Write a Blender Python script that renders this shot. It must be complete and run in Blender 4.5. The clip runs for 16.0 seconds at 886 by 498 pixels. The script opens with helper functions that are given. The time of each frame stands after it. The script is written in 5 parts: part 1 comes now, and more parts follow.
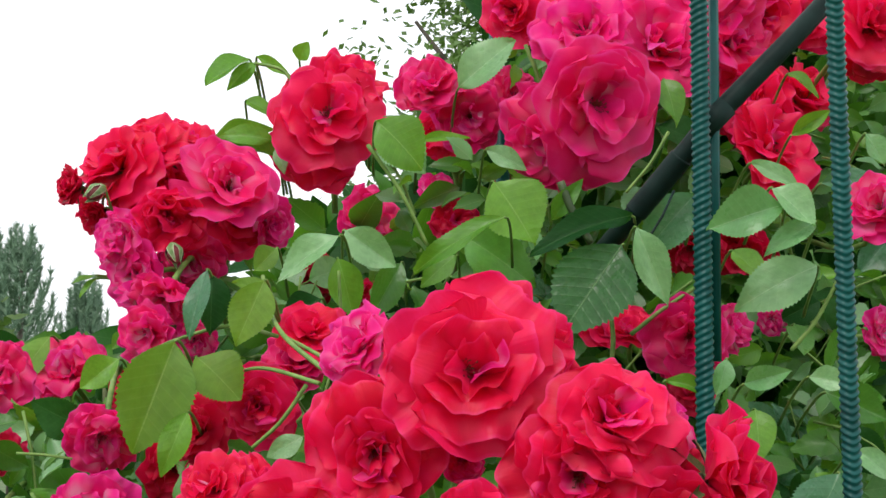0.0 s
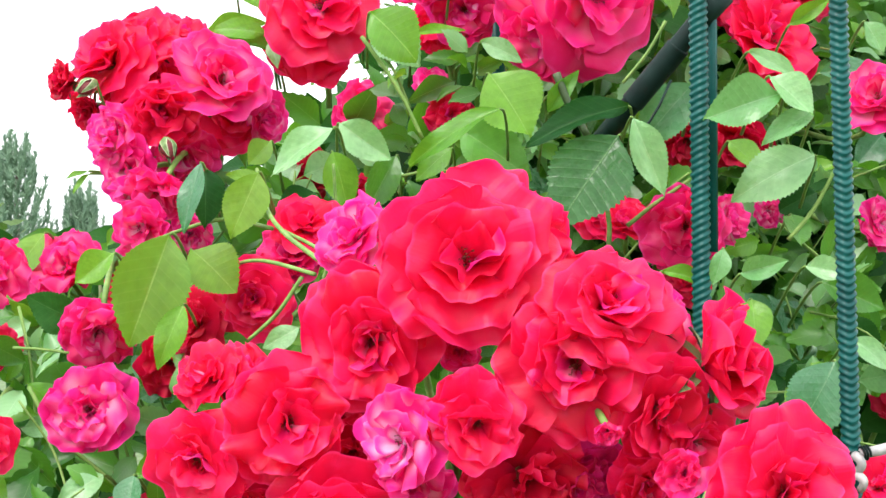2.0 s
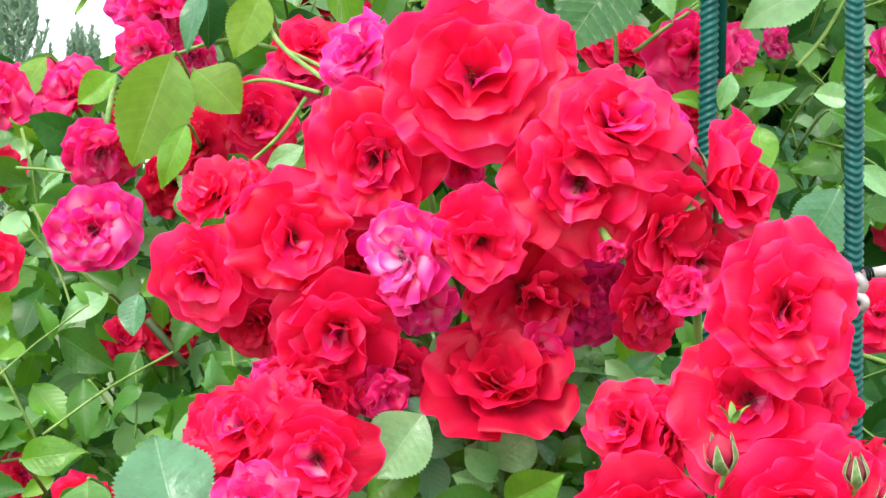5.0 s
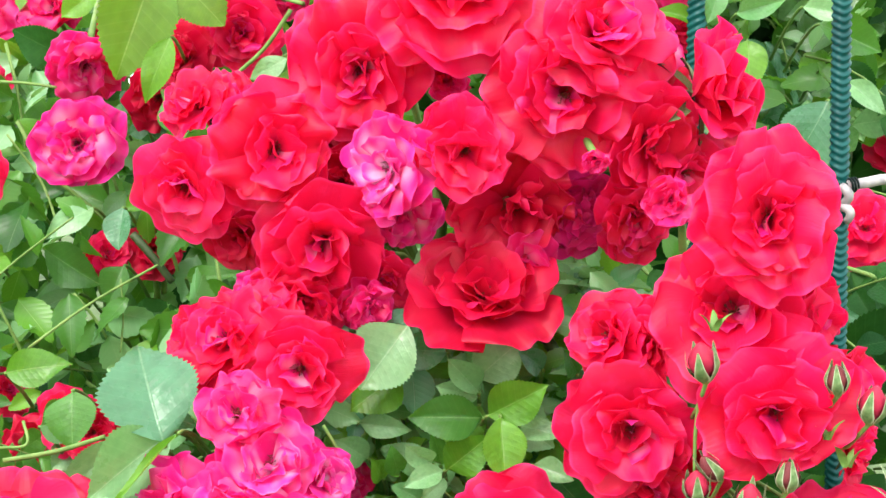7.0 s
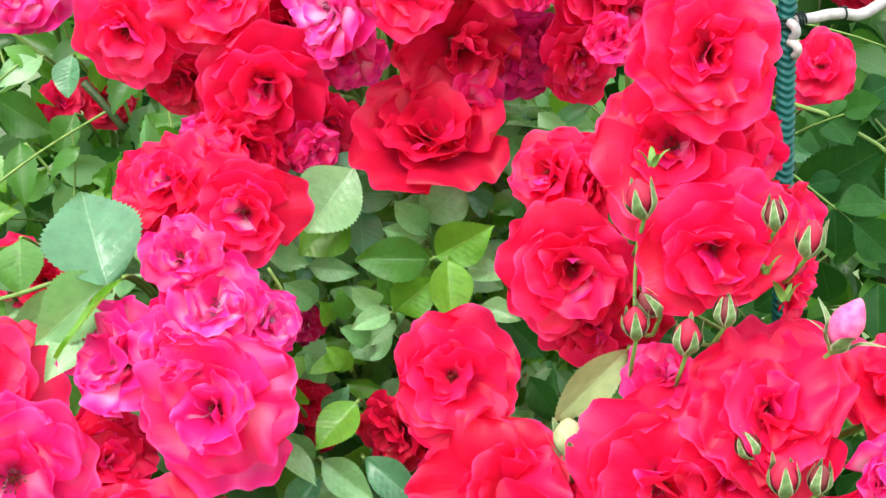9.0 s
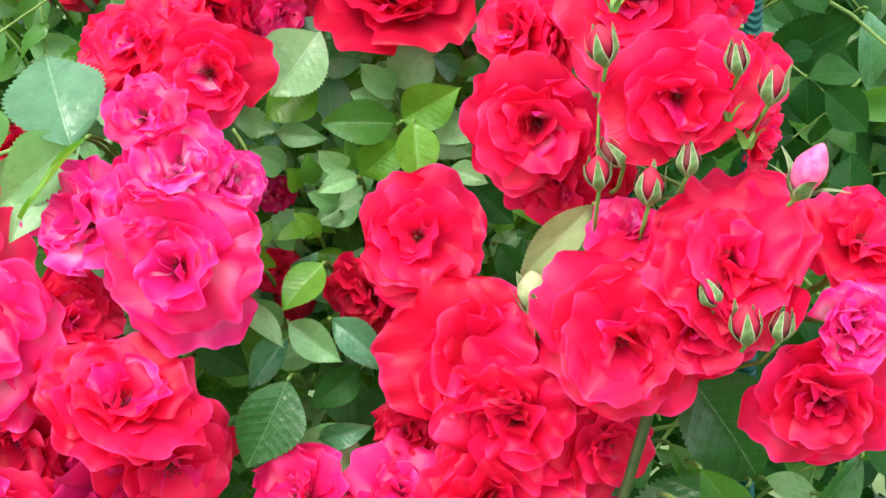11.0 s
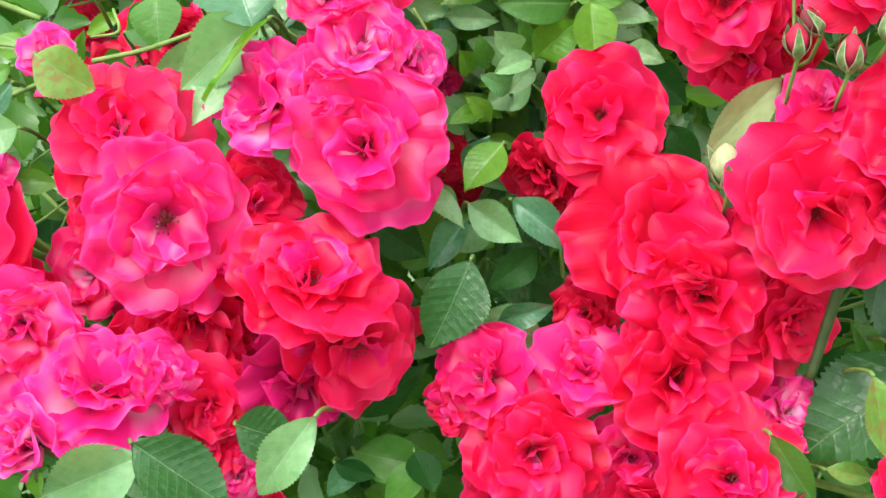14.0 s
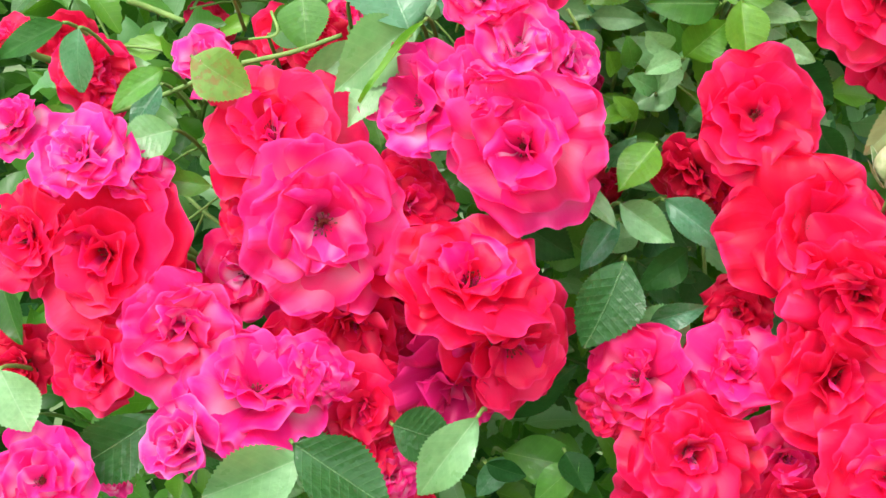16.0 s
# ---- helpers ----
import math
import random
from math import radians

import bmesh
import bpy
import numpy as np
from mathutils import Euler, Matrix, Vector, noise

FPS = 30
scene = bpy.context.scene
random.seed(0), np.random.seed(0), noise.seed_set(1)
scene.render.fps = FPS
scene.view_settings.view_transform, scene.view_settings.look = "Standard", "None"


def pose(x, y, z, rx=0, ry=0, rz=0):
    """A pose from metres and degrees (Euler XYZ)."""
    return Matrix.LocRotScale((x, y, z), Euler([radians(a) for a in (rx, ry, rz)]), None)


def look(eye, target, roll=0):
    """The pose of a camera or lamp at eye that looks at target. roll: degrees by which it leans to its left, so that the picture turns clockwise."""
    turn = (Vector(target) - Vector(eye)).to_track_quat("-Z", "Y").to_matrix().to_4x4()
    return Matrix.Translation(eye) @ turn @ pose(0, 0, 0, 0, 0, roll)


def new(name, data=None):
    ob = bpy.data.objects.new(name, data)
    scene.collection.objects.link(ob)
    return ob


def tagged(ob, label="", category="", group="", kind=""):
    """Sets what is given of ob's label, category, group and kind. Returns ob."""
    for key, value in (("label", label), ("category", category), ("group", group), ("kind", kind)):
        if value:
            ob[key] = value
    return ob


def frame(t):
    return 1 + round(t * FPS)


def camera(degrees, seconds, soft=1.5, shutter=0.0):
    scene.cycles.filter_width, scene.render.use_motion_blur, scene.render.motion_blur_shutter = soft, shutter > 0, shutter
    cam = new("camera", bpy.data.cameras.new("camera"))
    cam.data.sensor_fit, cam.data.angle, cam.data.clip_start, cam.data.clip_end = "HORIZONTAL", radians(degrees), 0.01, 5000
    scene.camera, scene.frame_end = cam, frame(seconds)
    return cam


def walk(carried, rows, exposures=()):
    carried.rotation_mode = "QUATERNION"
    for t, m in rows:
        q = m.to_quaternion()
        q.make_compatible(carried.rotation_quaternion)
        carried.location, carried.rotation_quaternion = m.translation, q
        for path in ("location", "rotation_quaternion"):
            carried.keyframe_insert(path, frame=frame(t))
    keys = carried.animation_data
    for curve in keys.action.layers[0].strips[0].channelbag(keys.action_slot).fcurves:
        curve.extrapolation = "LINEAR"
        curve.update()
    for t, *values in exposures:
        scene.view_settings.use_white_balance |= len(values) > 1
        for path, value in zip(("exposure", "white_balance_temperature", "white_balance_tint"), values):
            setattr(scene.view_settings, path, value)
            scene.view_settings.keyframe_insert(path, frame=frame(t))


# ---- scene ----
cam = camera(31.00, 16.0, soft=1.5)
PATH = [
    (0, (0.00453, 0.00196, 1.60578), (0.00831, 0.99611, 1.71365), 0.68),
    (0.5, (0.00572, 0.00307, 1.60471), (0.01556, 0.999, 1.6942), 0.57),
    (1, (0.00417, 0.00416, 1.60353), (0.01318, 1.00123, 1.67946), 0.52),
    (1.5, (0.00387, 0.00539, 1.60168), (0.01089, 1.00333, 1.66544), 0.39),
    (2, (0.00491, 0.00746, 1.59872), (0.01175, 1.00628, 1.64677), 0.31),
    (2.5, (0.00344, 0.00855, 1.59737), (0.00633, 1.0079, 1.63318), 0.61),
    (3, (0.00234, 0.0092, 1.59569), (0.00097, 1.00902, 1.61444), 0.62),
    (3.5, (0.00252, 0.00938, 1.59361), (-0.00024, 1.00937, 1.59042), 0.51),
    (4, (0.00403, 0.01068, 1.59001), (0.00278, 1.01036, 1.56473), 0.61),
    (6.5, (0.00521, 0.01033, 1.57795), (0.01826, 1.00769, 1.5066), 1.12),
    (7, (0.01089, 0.01291, 1.57613), (0.0191, 1.00865, 1.48434), 0.89),
    (7.5, (0.01791, 0.01424, 1.57372), (0.02756, 1.0078, 1.4608), 0.81),
    (8, (0.02985, 0.01664, 1.57514), (0.03479, 1.00641, 1.43256), 0.57),
    (8.5, (0.03196, 0.01595, 1.57403), (0.04186, 1.00202, 1.408), 0.30),
    (11, (0.05025, 0.00915, 1.52886), (0.06103, 0.98655, 1.31771), -0.08),
    (11.5, (0.04378, 0.00836, 1.52039), (0.05991, 0.98209, 1.29323), 0.02),
    (12, (0.02194, 0.00603, 1.50744), (0.0592, 0.97661, 1.26955), 0.48),
    (12.5, (0.01629, 0.00548, 1.50153), (0.05306, 0.97254, 1.24964), 0.25),
    (13, (0.00504, 0.00518, 1.50232), (0.03662, 0.96903, 1.23773), -0.25),
    (13.5, (-0.00282, 0.00452, 1.50271), (0.00781, 0.97063, 1.24478), -0.84),
    (14, (-0.01437, 0.00455, 1.50256), (-0.02778, 0.9734, 1.25526), -1.02),
    (14.5, (-0.0321, 0.00227, 1.50121), (-0.04676, 0.97119, 1.25426), -0.82),
    (15, (-0.0531, 0.0033, 1.5069), (-0.06997, 0.97132, 1.25659), -0.87),
    (15.5, (-0.0668, 0.00327, 1.50561), (-0.09074, 0.97145, 1.25651), -1.08),
    (16, (-0.06975, 0.00299, 1.50588), (-0.10218, 0.97093, 1.2568), -1.44),
]
walk(cam, [(t, look(eye, target, roll)) for t, eye, target, roll in PATH],
     exposures=((0.0, 0.12), (0.5, 0.57), (1.0, 0.94), (1.5, 1.06), (4.0, 1.14), (7.0, 1.25), (8.5, 1.31), (11.0, 1.18), (16.0, 1.16)))

# ---- sky, sun, exposure ----
world = bpy.data.worlds.new("sky")
scene.world = world
world.use_nodes = True
wn, wl = world.node_tree.nodes, world.node_tree.links
sky = wn.new("ShaderNodeTexSky")
sky.sky_type, sky.sun_disc = "NISHITA", False
sky.sun_elevation, sky.sun_rotation = radians(52), radians(209)
sky.air_density, sky.dust_density, sky.ozone_density = 1.0, 6.0, 1.0
# thin bright cloud over the whole sky
cloud = wn.new("ShaderNodeMix")
cloud.data_type = "RGBA"
cloud.inputs[0].default_value = 0.8
cloud.inputs[7].default_value = (8.5, 8.6, 8.9, 1)
wl.new(sky.outputs[0], cloud.inputs[6])
back = wn["Background"]
back.inputs[1].default_value = 0.16
wl.new(cloud.outputs[2], back.inputs[0])

sun = new("sun", bpy.data.lights.new("sun", "SUN"))
sun.data.energy, sun.data.angle, sun.data.color = 1.3, radians(22), (1.0, 0.97, 0.92)
sun.matrix_world = look((-2.2, -3.9, 5.8), (0, 0, 0))


# ---- materials ----
def material(name):
    m = bpy.data.materials.new(name)
    m.use_nodes = True
    return m, m.node_tree.nodes, m.node_tree.links, m.node_tree.nodes["Principled BSDF"]


def ramp(nodes, links, value, stops):
    r = nodes.new("ShaderNodeValToRGB")
    while len(r.color_ramp.elements) < len(stops):
        r.color_ramp.elements.new(0.5)
    for e, (pos, col) in zip(r.color_ramp.elements, stops):
        e.position, e.color = pos, (*col, 1)
    links.new(value, r.inputs[0])
    return r.outputs[0]


def mix(nodes, links, kind, fac, a, b):
    n = nodes.new("ShaderNodeMix")
    n.data_type, n.blend_type = "RGBA", kind
    for slot, v in ((0, fac), (6, a), (7, b)):
        if isinstance(v, (int, float)):
            n.inputs[slot].default_value = v
        elif isinstance(v, tuple):
            n.inputs[slot].default_value = (*v, 1)
        else:
            links.new(v, n.inputs[slot])
    return n.outputs[2]


def noise_tex(nodes, links, scale, detail=3.0, vector=None):
    n = nodes.new("ShaderNodeTexNoise")
    n.inputs["Scale"].default_value, n.inputs["Detail"].default_value = scale, detail
    if vector is not None:
        links.new(vector, n.inputs["Vector"])
    return n.outputs["Fac"]


def petal_material(name, deep, bright, edge, claw, streak=0.0):
    """Velvet petals: deep and bright tints by petal, a paler claw, fine veins along the length, light passing through."""
    m, n, l, bsdf = material(name)
    info = n.new("ShaderNodeObjectInfo")
    uv = n.new("ShaderNodeUVMap")
    sep = n.new("ShaderNodeSeparateXYZ")
    l.new(uv.outputs[0], sep.inputs[0])
    tint = ramp(n, l, info.outputs["Random"], [(0.0, deep), (1.0, bright)])
    along = ramp(n, l, sep.outputs[1], [(0.0, claw), (0.16, (1, 1, 1)), (1.0, (1, 1, 1))])
    col = mix(n, l, "MULTIPLY", 1.0, tint, along)
    rim = ramp(n, l, sep.outputs[1], [(0.94, (0, 0, 0)), (1.0, (0.7, 0.7, 0.7))])
    col = mix(n, l, "MIX", rim, col, edge)
    coord = n.new("ShaderNodeTexCoord")
    highlight_blotch = noise_tex(n, l, 4.5, 4.0, coord.outputs["Object"])
    col = mix(n, l, "MIX", ramp(n, l, highlight_blotch, [(0.50, (0, 0, 0)), (0.78, (0.32, 0.32, 0.32))]), col, edge)
    if streak:
        smap = n.new("ShaderNodeMapping")
        smap.inputs["Scale"].default_value = (1.6, 0.5, 1)
        l.new(uv.outputs[0], smap.inputs[0])
        s = noise_tex(n, l, 1.25, 1.0, smap.outputs[0])
        inner = ramp(n, l, sep.outputs[1], [(0.0, (1, 1, 1)), (0.55, (0.8, 0.8, 0.8)), (0.9, (0.1, 0.1, 0.1))])
        patch = mix(n, l, "MULTIPLY", 1.0, ramp(n, l, s, [(0.47, (0, 0, 0)), (0.58, (streak, streak, streak))]), inner)
        col = mix(n, l, "MIX", patch, col, (0.93, 0.64, 0.86))
    vmap = n.new("ShaderNodeMapping")
    vmap.inputs["Scale"].default_value = (34, 2.5, 1)
    l.new(uv.outputs[0], vmap.inputs[0])
    vein = noise_tex(n, l, 1.0, 3.0, vmap.outputs[0])
    bump = n.new("ShaderNodeBump")
    bump.inputs["Strength"].default_value, bump.inputs["Distance"].default_value = 0.45, 0.001
    l.new(vein, bump.inputs["Height"])
    l.new(bump.outputs[0], bsdf.inputs["Normal"])
    l.new(col, bsdf.inputs["Base Color"])
    bsdf.inputs["Roughness"].default_value = 0.42
    bsdf.inputs["Specular IOR Level"].default_value = 0.34
    bsdf.inputs["Sheen Weight"].default_value = 0.04
    bsdf.inputs["Sheen Tint"].default_value = (1.0, 0.55, 0.75, 1)
    thin = n.new("ShaderNodeBsdfTranslucent")
    l.new(col, thin.inputs[0])
    both = n.new("ShaderNodeMixShader")
    both.inputs[0].default_value = 0.48
    l.new(bsdf.outputs[0], both.inputs[1])
    l.new(thin.outputs[0], both.inputs[2])
    l.new(both.outputs[0], n["Material Output"].inputs[0])
    return m


PETAL = {
    "red": petal_material("petal_scarlet", (0.8, 0.0047, 0.060), (0.92, 0.0095, 0.125), (0.95, 0.047, 0.27), (0.75, 0.6, 0.6)),
    "rose": petal_material("petal_rose_red", (0.84, 0.0081, 0.145), (0.92, 0.0160, 0.265), (0.95, 0.080, 0.42), (0.9, 0.8, 0.8), 0.32),
    "pink": petal_material("petal_magenta_pink", (0.84, 0.009, 0.215), (0.93, 0.022, 0.340), (0.95, 0.090, 0.480), (1, 1, 1), 0.75),
    "pinkwhite": petal_material("petal_streaked_pink", (0.86, 0.0189, 0.300), (0.93, 0.070, 0.470), (0.95, 0.25, 0.62), (1, 1, 1), 1.0),
    "crimson": petal_material("petal_crimson_and_shaded", (0.6, 0.0027, 0.034), (0.8, 0.0054, 0.072), (0.84, 0.019, 0.130), (0.7, 0.6, 0.6)),
    "plum": petal_material("petal_plum_red", (0.58, 0.00405, 0.105), (0.76, 0.0108, 0.210), (0.8, 0.027, 0.30), (0.8, 0.7, 0.7)),
}


def leaf_material(name, dark, light, vein_colour, under, gloss=0.34, spots=0.0, shine=0.50, relief=0.28):
    m, n, l, bsdf = material(name)
    info = n.new("ShaderNodeObjectInfo")
    geo = n.new("ShaderNodeNewGeometry")
    uv = n.new("ShaderNodeUVMap")
    sep = n.new("ShaderNodeSeparateXYZ")
    l.new(uv.outputs[0], sep.inputs[0])
    pick = n.new("ShaderNodeMath")
    pick.operation = "ADD"
    l.new(info.outputs["Random"], pick.inputs[0])
    l.new(geo.outputs["Random Per Island"], pick.inputs[1])
    wrap = n.new("ShaderNodeMath")
    wrap.operation = "FRACT"
    l.new(pick.outputs[0], wrap.inputs[0])
    tint = ramp(n, l, wrap.outputs[0], [(0.0, dark), (1.0, light)])
    coord = n.new("ShaderNodeTexCoord")
    grain = noise_tex(n, l, 7.0, 6.0, coord.outputs["Object"])
    col = mix(n, l, "MULTIPLY", 0.55, tint, ramp(n, l, grain, [(0.3, (0.55, 0.6, 0.5)), (0.7, (1.25, 1.2, 1.1))]))
    # side veins run out from the midrib towards the tip
    side = n.new("ShaderNodeMath")
    side.operation = "ABSOLUTE"
    l.new(sep.outputs[0], side.inputs[0])
    lean = n.new("ShaderNodeMath")
    lean.operation = "MULTIPLY_ADD"
    lean.inputs[1].default_value = -0.42
    l.new(side.outputs[0], lean.inputs[0])
    l.new(sep.outputs[1], lean.inputs[2])
    wave = n.new("ShaderNodeMath")
    wave.operation = "PINGPONG"
    wave.inputs[1].default_value = 0.048
    l.new(lean.outputs[0], wave.inputs[0])
    veins = ramp(n, l, wave.outputs[0], [(0.0, (0.16, 0.16, 0.16)), (0.010, (0, 0, 0))])
    # the midrib is broken into pale dashes
    dash = ramp(n, l, noise_tex(n, l, 38.0, 2.0, coord.outputs["Object"]), [(0.35, (0.35, 0.35, 0.35)), (0.6, (1, 1, 1))])
    mid = mix(n, l, "MULTIPLY", 1.0, ramp(n, l, side.outputs[0], [(0.003, (1, 1, 1)), (0.012, (0, 0, 0))]), dash)
    both_veins = mix(n, l, "LIGHTEN", 1.0, veins, mid)
    some = mix(n, l, "MULTIPLY", 1.0, both_veins, (0.62, 0.62, 0.62))
    col = mix(n, l, "MIX", some, col, vein_colour)
    if spots:
        s = noise_tex(n, l, 9.0, 5.0, coord.outputs["Object"])
        col = mix(n, l, "MIX", ramp(n, l, s, [(0.52, (0, 0, 0)), (0.62, (spots, spots, spots))]), col, (0.26, 0.16, 0.05))
    l.new(col, bsdf.inputs["Base Color"])
    bsdf.inputs["Specular IOR Level"].default_value = shine
    bump = n.new("ShaderNodeBump")
    bump.inputs["Strength"].default_value, bump.inputs["Distance"].default_value = relief, 0.0008
    bump.invert = True
    quilt = n.new("ShaderNodeMath")
    quilt.operation = "MULTIPLY_ADD"
    quilt.inputs[1].default_value = -5.0
    l.new(wave.outputs[0], quilt.inputs[0])
    l.new(both_veins, quilt.inputs[2])
    swell = n.new("ShaderNodeMath")
    swell.operation = "MULTIPLY_ADD"
    swell.inputs[1].default_value = 2.2
    l.new(noise_tex(n, l, 9.0, 2.0, coord.outputs["Object"]), swell.inputs[0])
    l.new(quilt.outputs[0], swell.inputs[2])
    rough_by = n.new("ShaderNodeMapRange")
    rough_by.inputs[3].default_value, rough_by.inputs[4].default_value = gloss - 0.12, gloss + 0.12
    l.new(noise_tex(n, l, 5.0, 3.0, coord.outputs["Object"]), rough_by.inputs[0])
    l.new(rough_by.outputs[0], bsdf.inputs["Roughness"])
    l.new(swell.outputs[0], bump.inputs["Height"])
    l.new(bump.outputs[0], bsdf.inputs["Normal"])
    thin = n.new("ShaderNodeBsdfTranslucent")
    thin.inputs[0].default_value = (*under, 1)
    blend = n.new("ShaderNodeMixShader")
    blend.inputs[0].default_value = 0.36
    l.new(bsdf.outputs[0], blend.inputs[1])
    l.new(thin.outputs[0], blend.inputs[2])
    l.new(blend.outputs[0], n["Material Output"].inputs[0])
    return m


LEAF = {
    "mid": leaf_material("leaf_green", (0.024, 0.105, 0.018), (0.105, 0.31, 0.045), (0.26, 0.46, 0.13), (0.15, 0.40, 0.02)),
    "dark": leaf_material("leaf_dark_and_shaded", (0.010, 0.060, 0.015), (0.034, 0.128, 0.026), (0.10, 0.22, 0.07), (0.032, 0.12, 0.010), 0.42, shine=0.10),
    "blue": leaf_material("leaf_grey_green_sheen", (0.050, 0.19, 0.095), (0.120, 0.32, 0.165), (0.32, 0.52, 0.30), (0.11, 0.32, 0.06), 0.28, shine=0.62),
    "pale": leaf_material("leaf_pale_green_sheen", (0.130, 0.35, 0.125), (0.27, 0.51, 0.25), (0.50, 0.68, 0.42), (0.25, 0.52, 0.12), 0.30, shine=0.62),
    "light": leaf_material("leaf_fresh_and_backlit", (0.070, 0.24, 0.014), (0.16, 0.38, 0.036), (0.38, 0.58, 0.15), (0.22, 0.45, 0.025)),
    "deep": leaf_material("leaf_deep_green", (0.026, 0.110, 0.028), (0.045, 0.165, 0.045), (0.24, 0.42, 0.18), (0.06, 0.20, 0.02), 0.30, shine=0.40, relief=0.6),
    "olive": leaf_material("leaf_olive_underside", (0.085, 0.21, 0.014), (0.135, 0.28, 0.022), (0.34, 0.48, 0.12), (0.24, 0.44, 0.02), 0.6),
    "cream": leaf_material("leaf_cream_green", (0.27, 0.37, 0.15), (0.36, 0.45, 0.22), (0.55, 0.62, 0.42), (0.45, 0.5, 0.22), 0.6),
    "spotted": leaf_material("leaf_blighted", (0.12, 0.32, 0.05), (0.20, 0.40, 0.09), (0.38, 0.5, 0.2), (0.25, 0.42, 0.05), 0.5, 0.85),
}


def plain_material(name, a, b, rough, scale, metal=0.0, bump_by=0.2, gloss=0.5):
    m, n, l, bsdf = material(name)
    coord = n.new("ShaderNodeTexCoord")
    f = noise_tex(n, l, scale, 5.0, coord.outputs["Object"])
    l.new(ramp(n, l, f, [(0.3, a), (0.7, b)]), bsdf.inputs["Base Color"])
    bsdf.inputs["Roughness"].default_value, bsdf.inputs["Metallic"].default_value = rough, metal
    bsdf.inputs["Specular IOR Level"].default_value = gloss
    bump = n.new("ShaderNodeBump")
    bump.inputs["Strength"].default_value, bump.inputs["Distance"].default_value = bump_by, 0.001
    l.new(f, bump.inputs["Height"])
    l.new(bump.outputs[0], bsdf.inputs["Normal"])
    return m


STEM = plain_material("green_stem", (0.10, 0.20, 0.04), (0.20, 0.31, 0.08), 0.55, 120, gloss=0.3)
GREEN_CANE = plain_material("dark_green_cane", (0.018, 0.042, 0.010), (0.05, 0.085, 0.024), 0.5, 90)
CANE = plain_material("old_cane", (0.10, 0.13, 0.04), (0.19, 0.20, 0.09), 0.7, 90)
SEPAL = plain_material("sepal_green", (0.055, 0.11, 0.03), (0.17, 0.22, 0.10), 0.6, 300, gloss=0.3)
BRACT = plain_material("bract_green", (0.08, 0.18, 0.030), (0.16, 0.29, 0.06), 0.5, 200, gloss=0.4)
STAMEN = plain_material("stamen_red", (0.16, 0.006, 0.014), (0.34, 0.03, 0.03), 0.7, 400)
ANTHER = plain_material("anther_brown", (0.05, 0.014, 0.008), (0.22, 0.075, 0.030), 0.8, 300)
BUD_DARK = plain_material("bud_dark_red", (0.10, 0.010, 0.018), (0.22, 0.05, 0.05), 0.5, 160, gloss=0.25)
BUD_RED = plain_material("bud_red", (0.22, 0.007, 0.022), (0.50, 0.020, 0.07), 0.5, 160, gloss=0.25)
BUD_PINK = plain_material("bud_pink", (0.84, 0.03, 0.20), (0.92, 0.20, 0.40), 0.5, 2.0)
BUD_CREAM = plain_material("bud_cream", (0.20, 0.27, 0.10), (0.46, 0.42, 0.26), 0.6, 2.2)
ROD = plain_material("teal_plastic_coat", (0.002, 0.052, 0.050), (0.005, 0.088, 0.080), 0.36, 60, gloss=0.22)
PIPE = plain_material("black_green_pipe", (0.003, 0.010, 0.009), (0.012, 0.030, 0.026), 0.5, 45, bump_by=0.5, gloss=0.12)
WIRE = plain_material("grey_wire", (0.24, 0.235, 0.24), (0.42, 0.40, 0.40), 0.45, 150)
SOIL = plain_material("lawn_soil", (0.05, 0.09, 0.025), (0.10, 0.16, 0.05), 0.9, 3.0)
BARK = plain_material("bark", (0.06, 0.05, 0.04), (0.14, 0.12, 0.10), 0.9, 12)


def edged_material(name, a, b, edge):
    """Downy sepals with pale woolly margins."""
    m, n, l, bsdf = material(name)
    uv = n.new("ShaderNodeUVMap")
    sep = n.new("ShaderNodeSeparateXYZ")
    l.new(uv.outputs[0], sep.inputs[0])
    coord = n.new("ShaderNodeTexCoord")
    body = ramp(n, l, noise_tex(n, l, 3.0, 4.0, coord.outputs["Object"]), [(0.3, a), (0.7, b)])
    rim = ramp(n, l, sep.outputs[0], [(0.0, (0.95, 0.95, 0.95)), (0.16, (0, 0, 0)), (0.84, (0, 0, 0)), (1.0, (0.95, 0.95, 0.95))])
    l.new(mix(n, l, "MIX", rim, body, edge), bsdf.inputs["Base Color"])
    bsdf.inputs["Roughness"].default_value = 0.65
    bsdf.inputs["Specular IOR Level"].default_value = 0.3
    return m


SEPAL_EDGED = edged_material("sepal_pale_edged", (0.07, 0.15, 0.045), (0.19, 0.27, 0.11), (0.52, 0.55, 0.40))


# ---- shapes ----
def part(name, mesh, parent, m, label=""):
    """One mesh object under a thing or a part, at m in its parent's space."""
    ob = new(name, mesh)
    ob.parent = parent
    ob.matrix_basis = m
    if label:
        tagged(ob, label)
    return ob


def to_mesh(name, bm, mats, smooth=True):
    me = bpy.data.meshes.new(name)
    bm.to_mesh(me)
    bm.free()
    for mt in mats:
        me.materials.append(mt)
    if smooth:
        me.polygons.foreach_set("use_smooth", [True] * len(me.polygons))
    return me


def mesh_of(name, verts, faces, mat):
    me = bpy.data.meshes.new(name)
    me.from_pydata([tuple(v) for v in verts], [], faces)
    me.materials.append(mat)
    return me


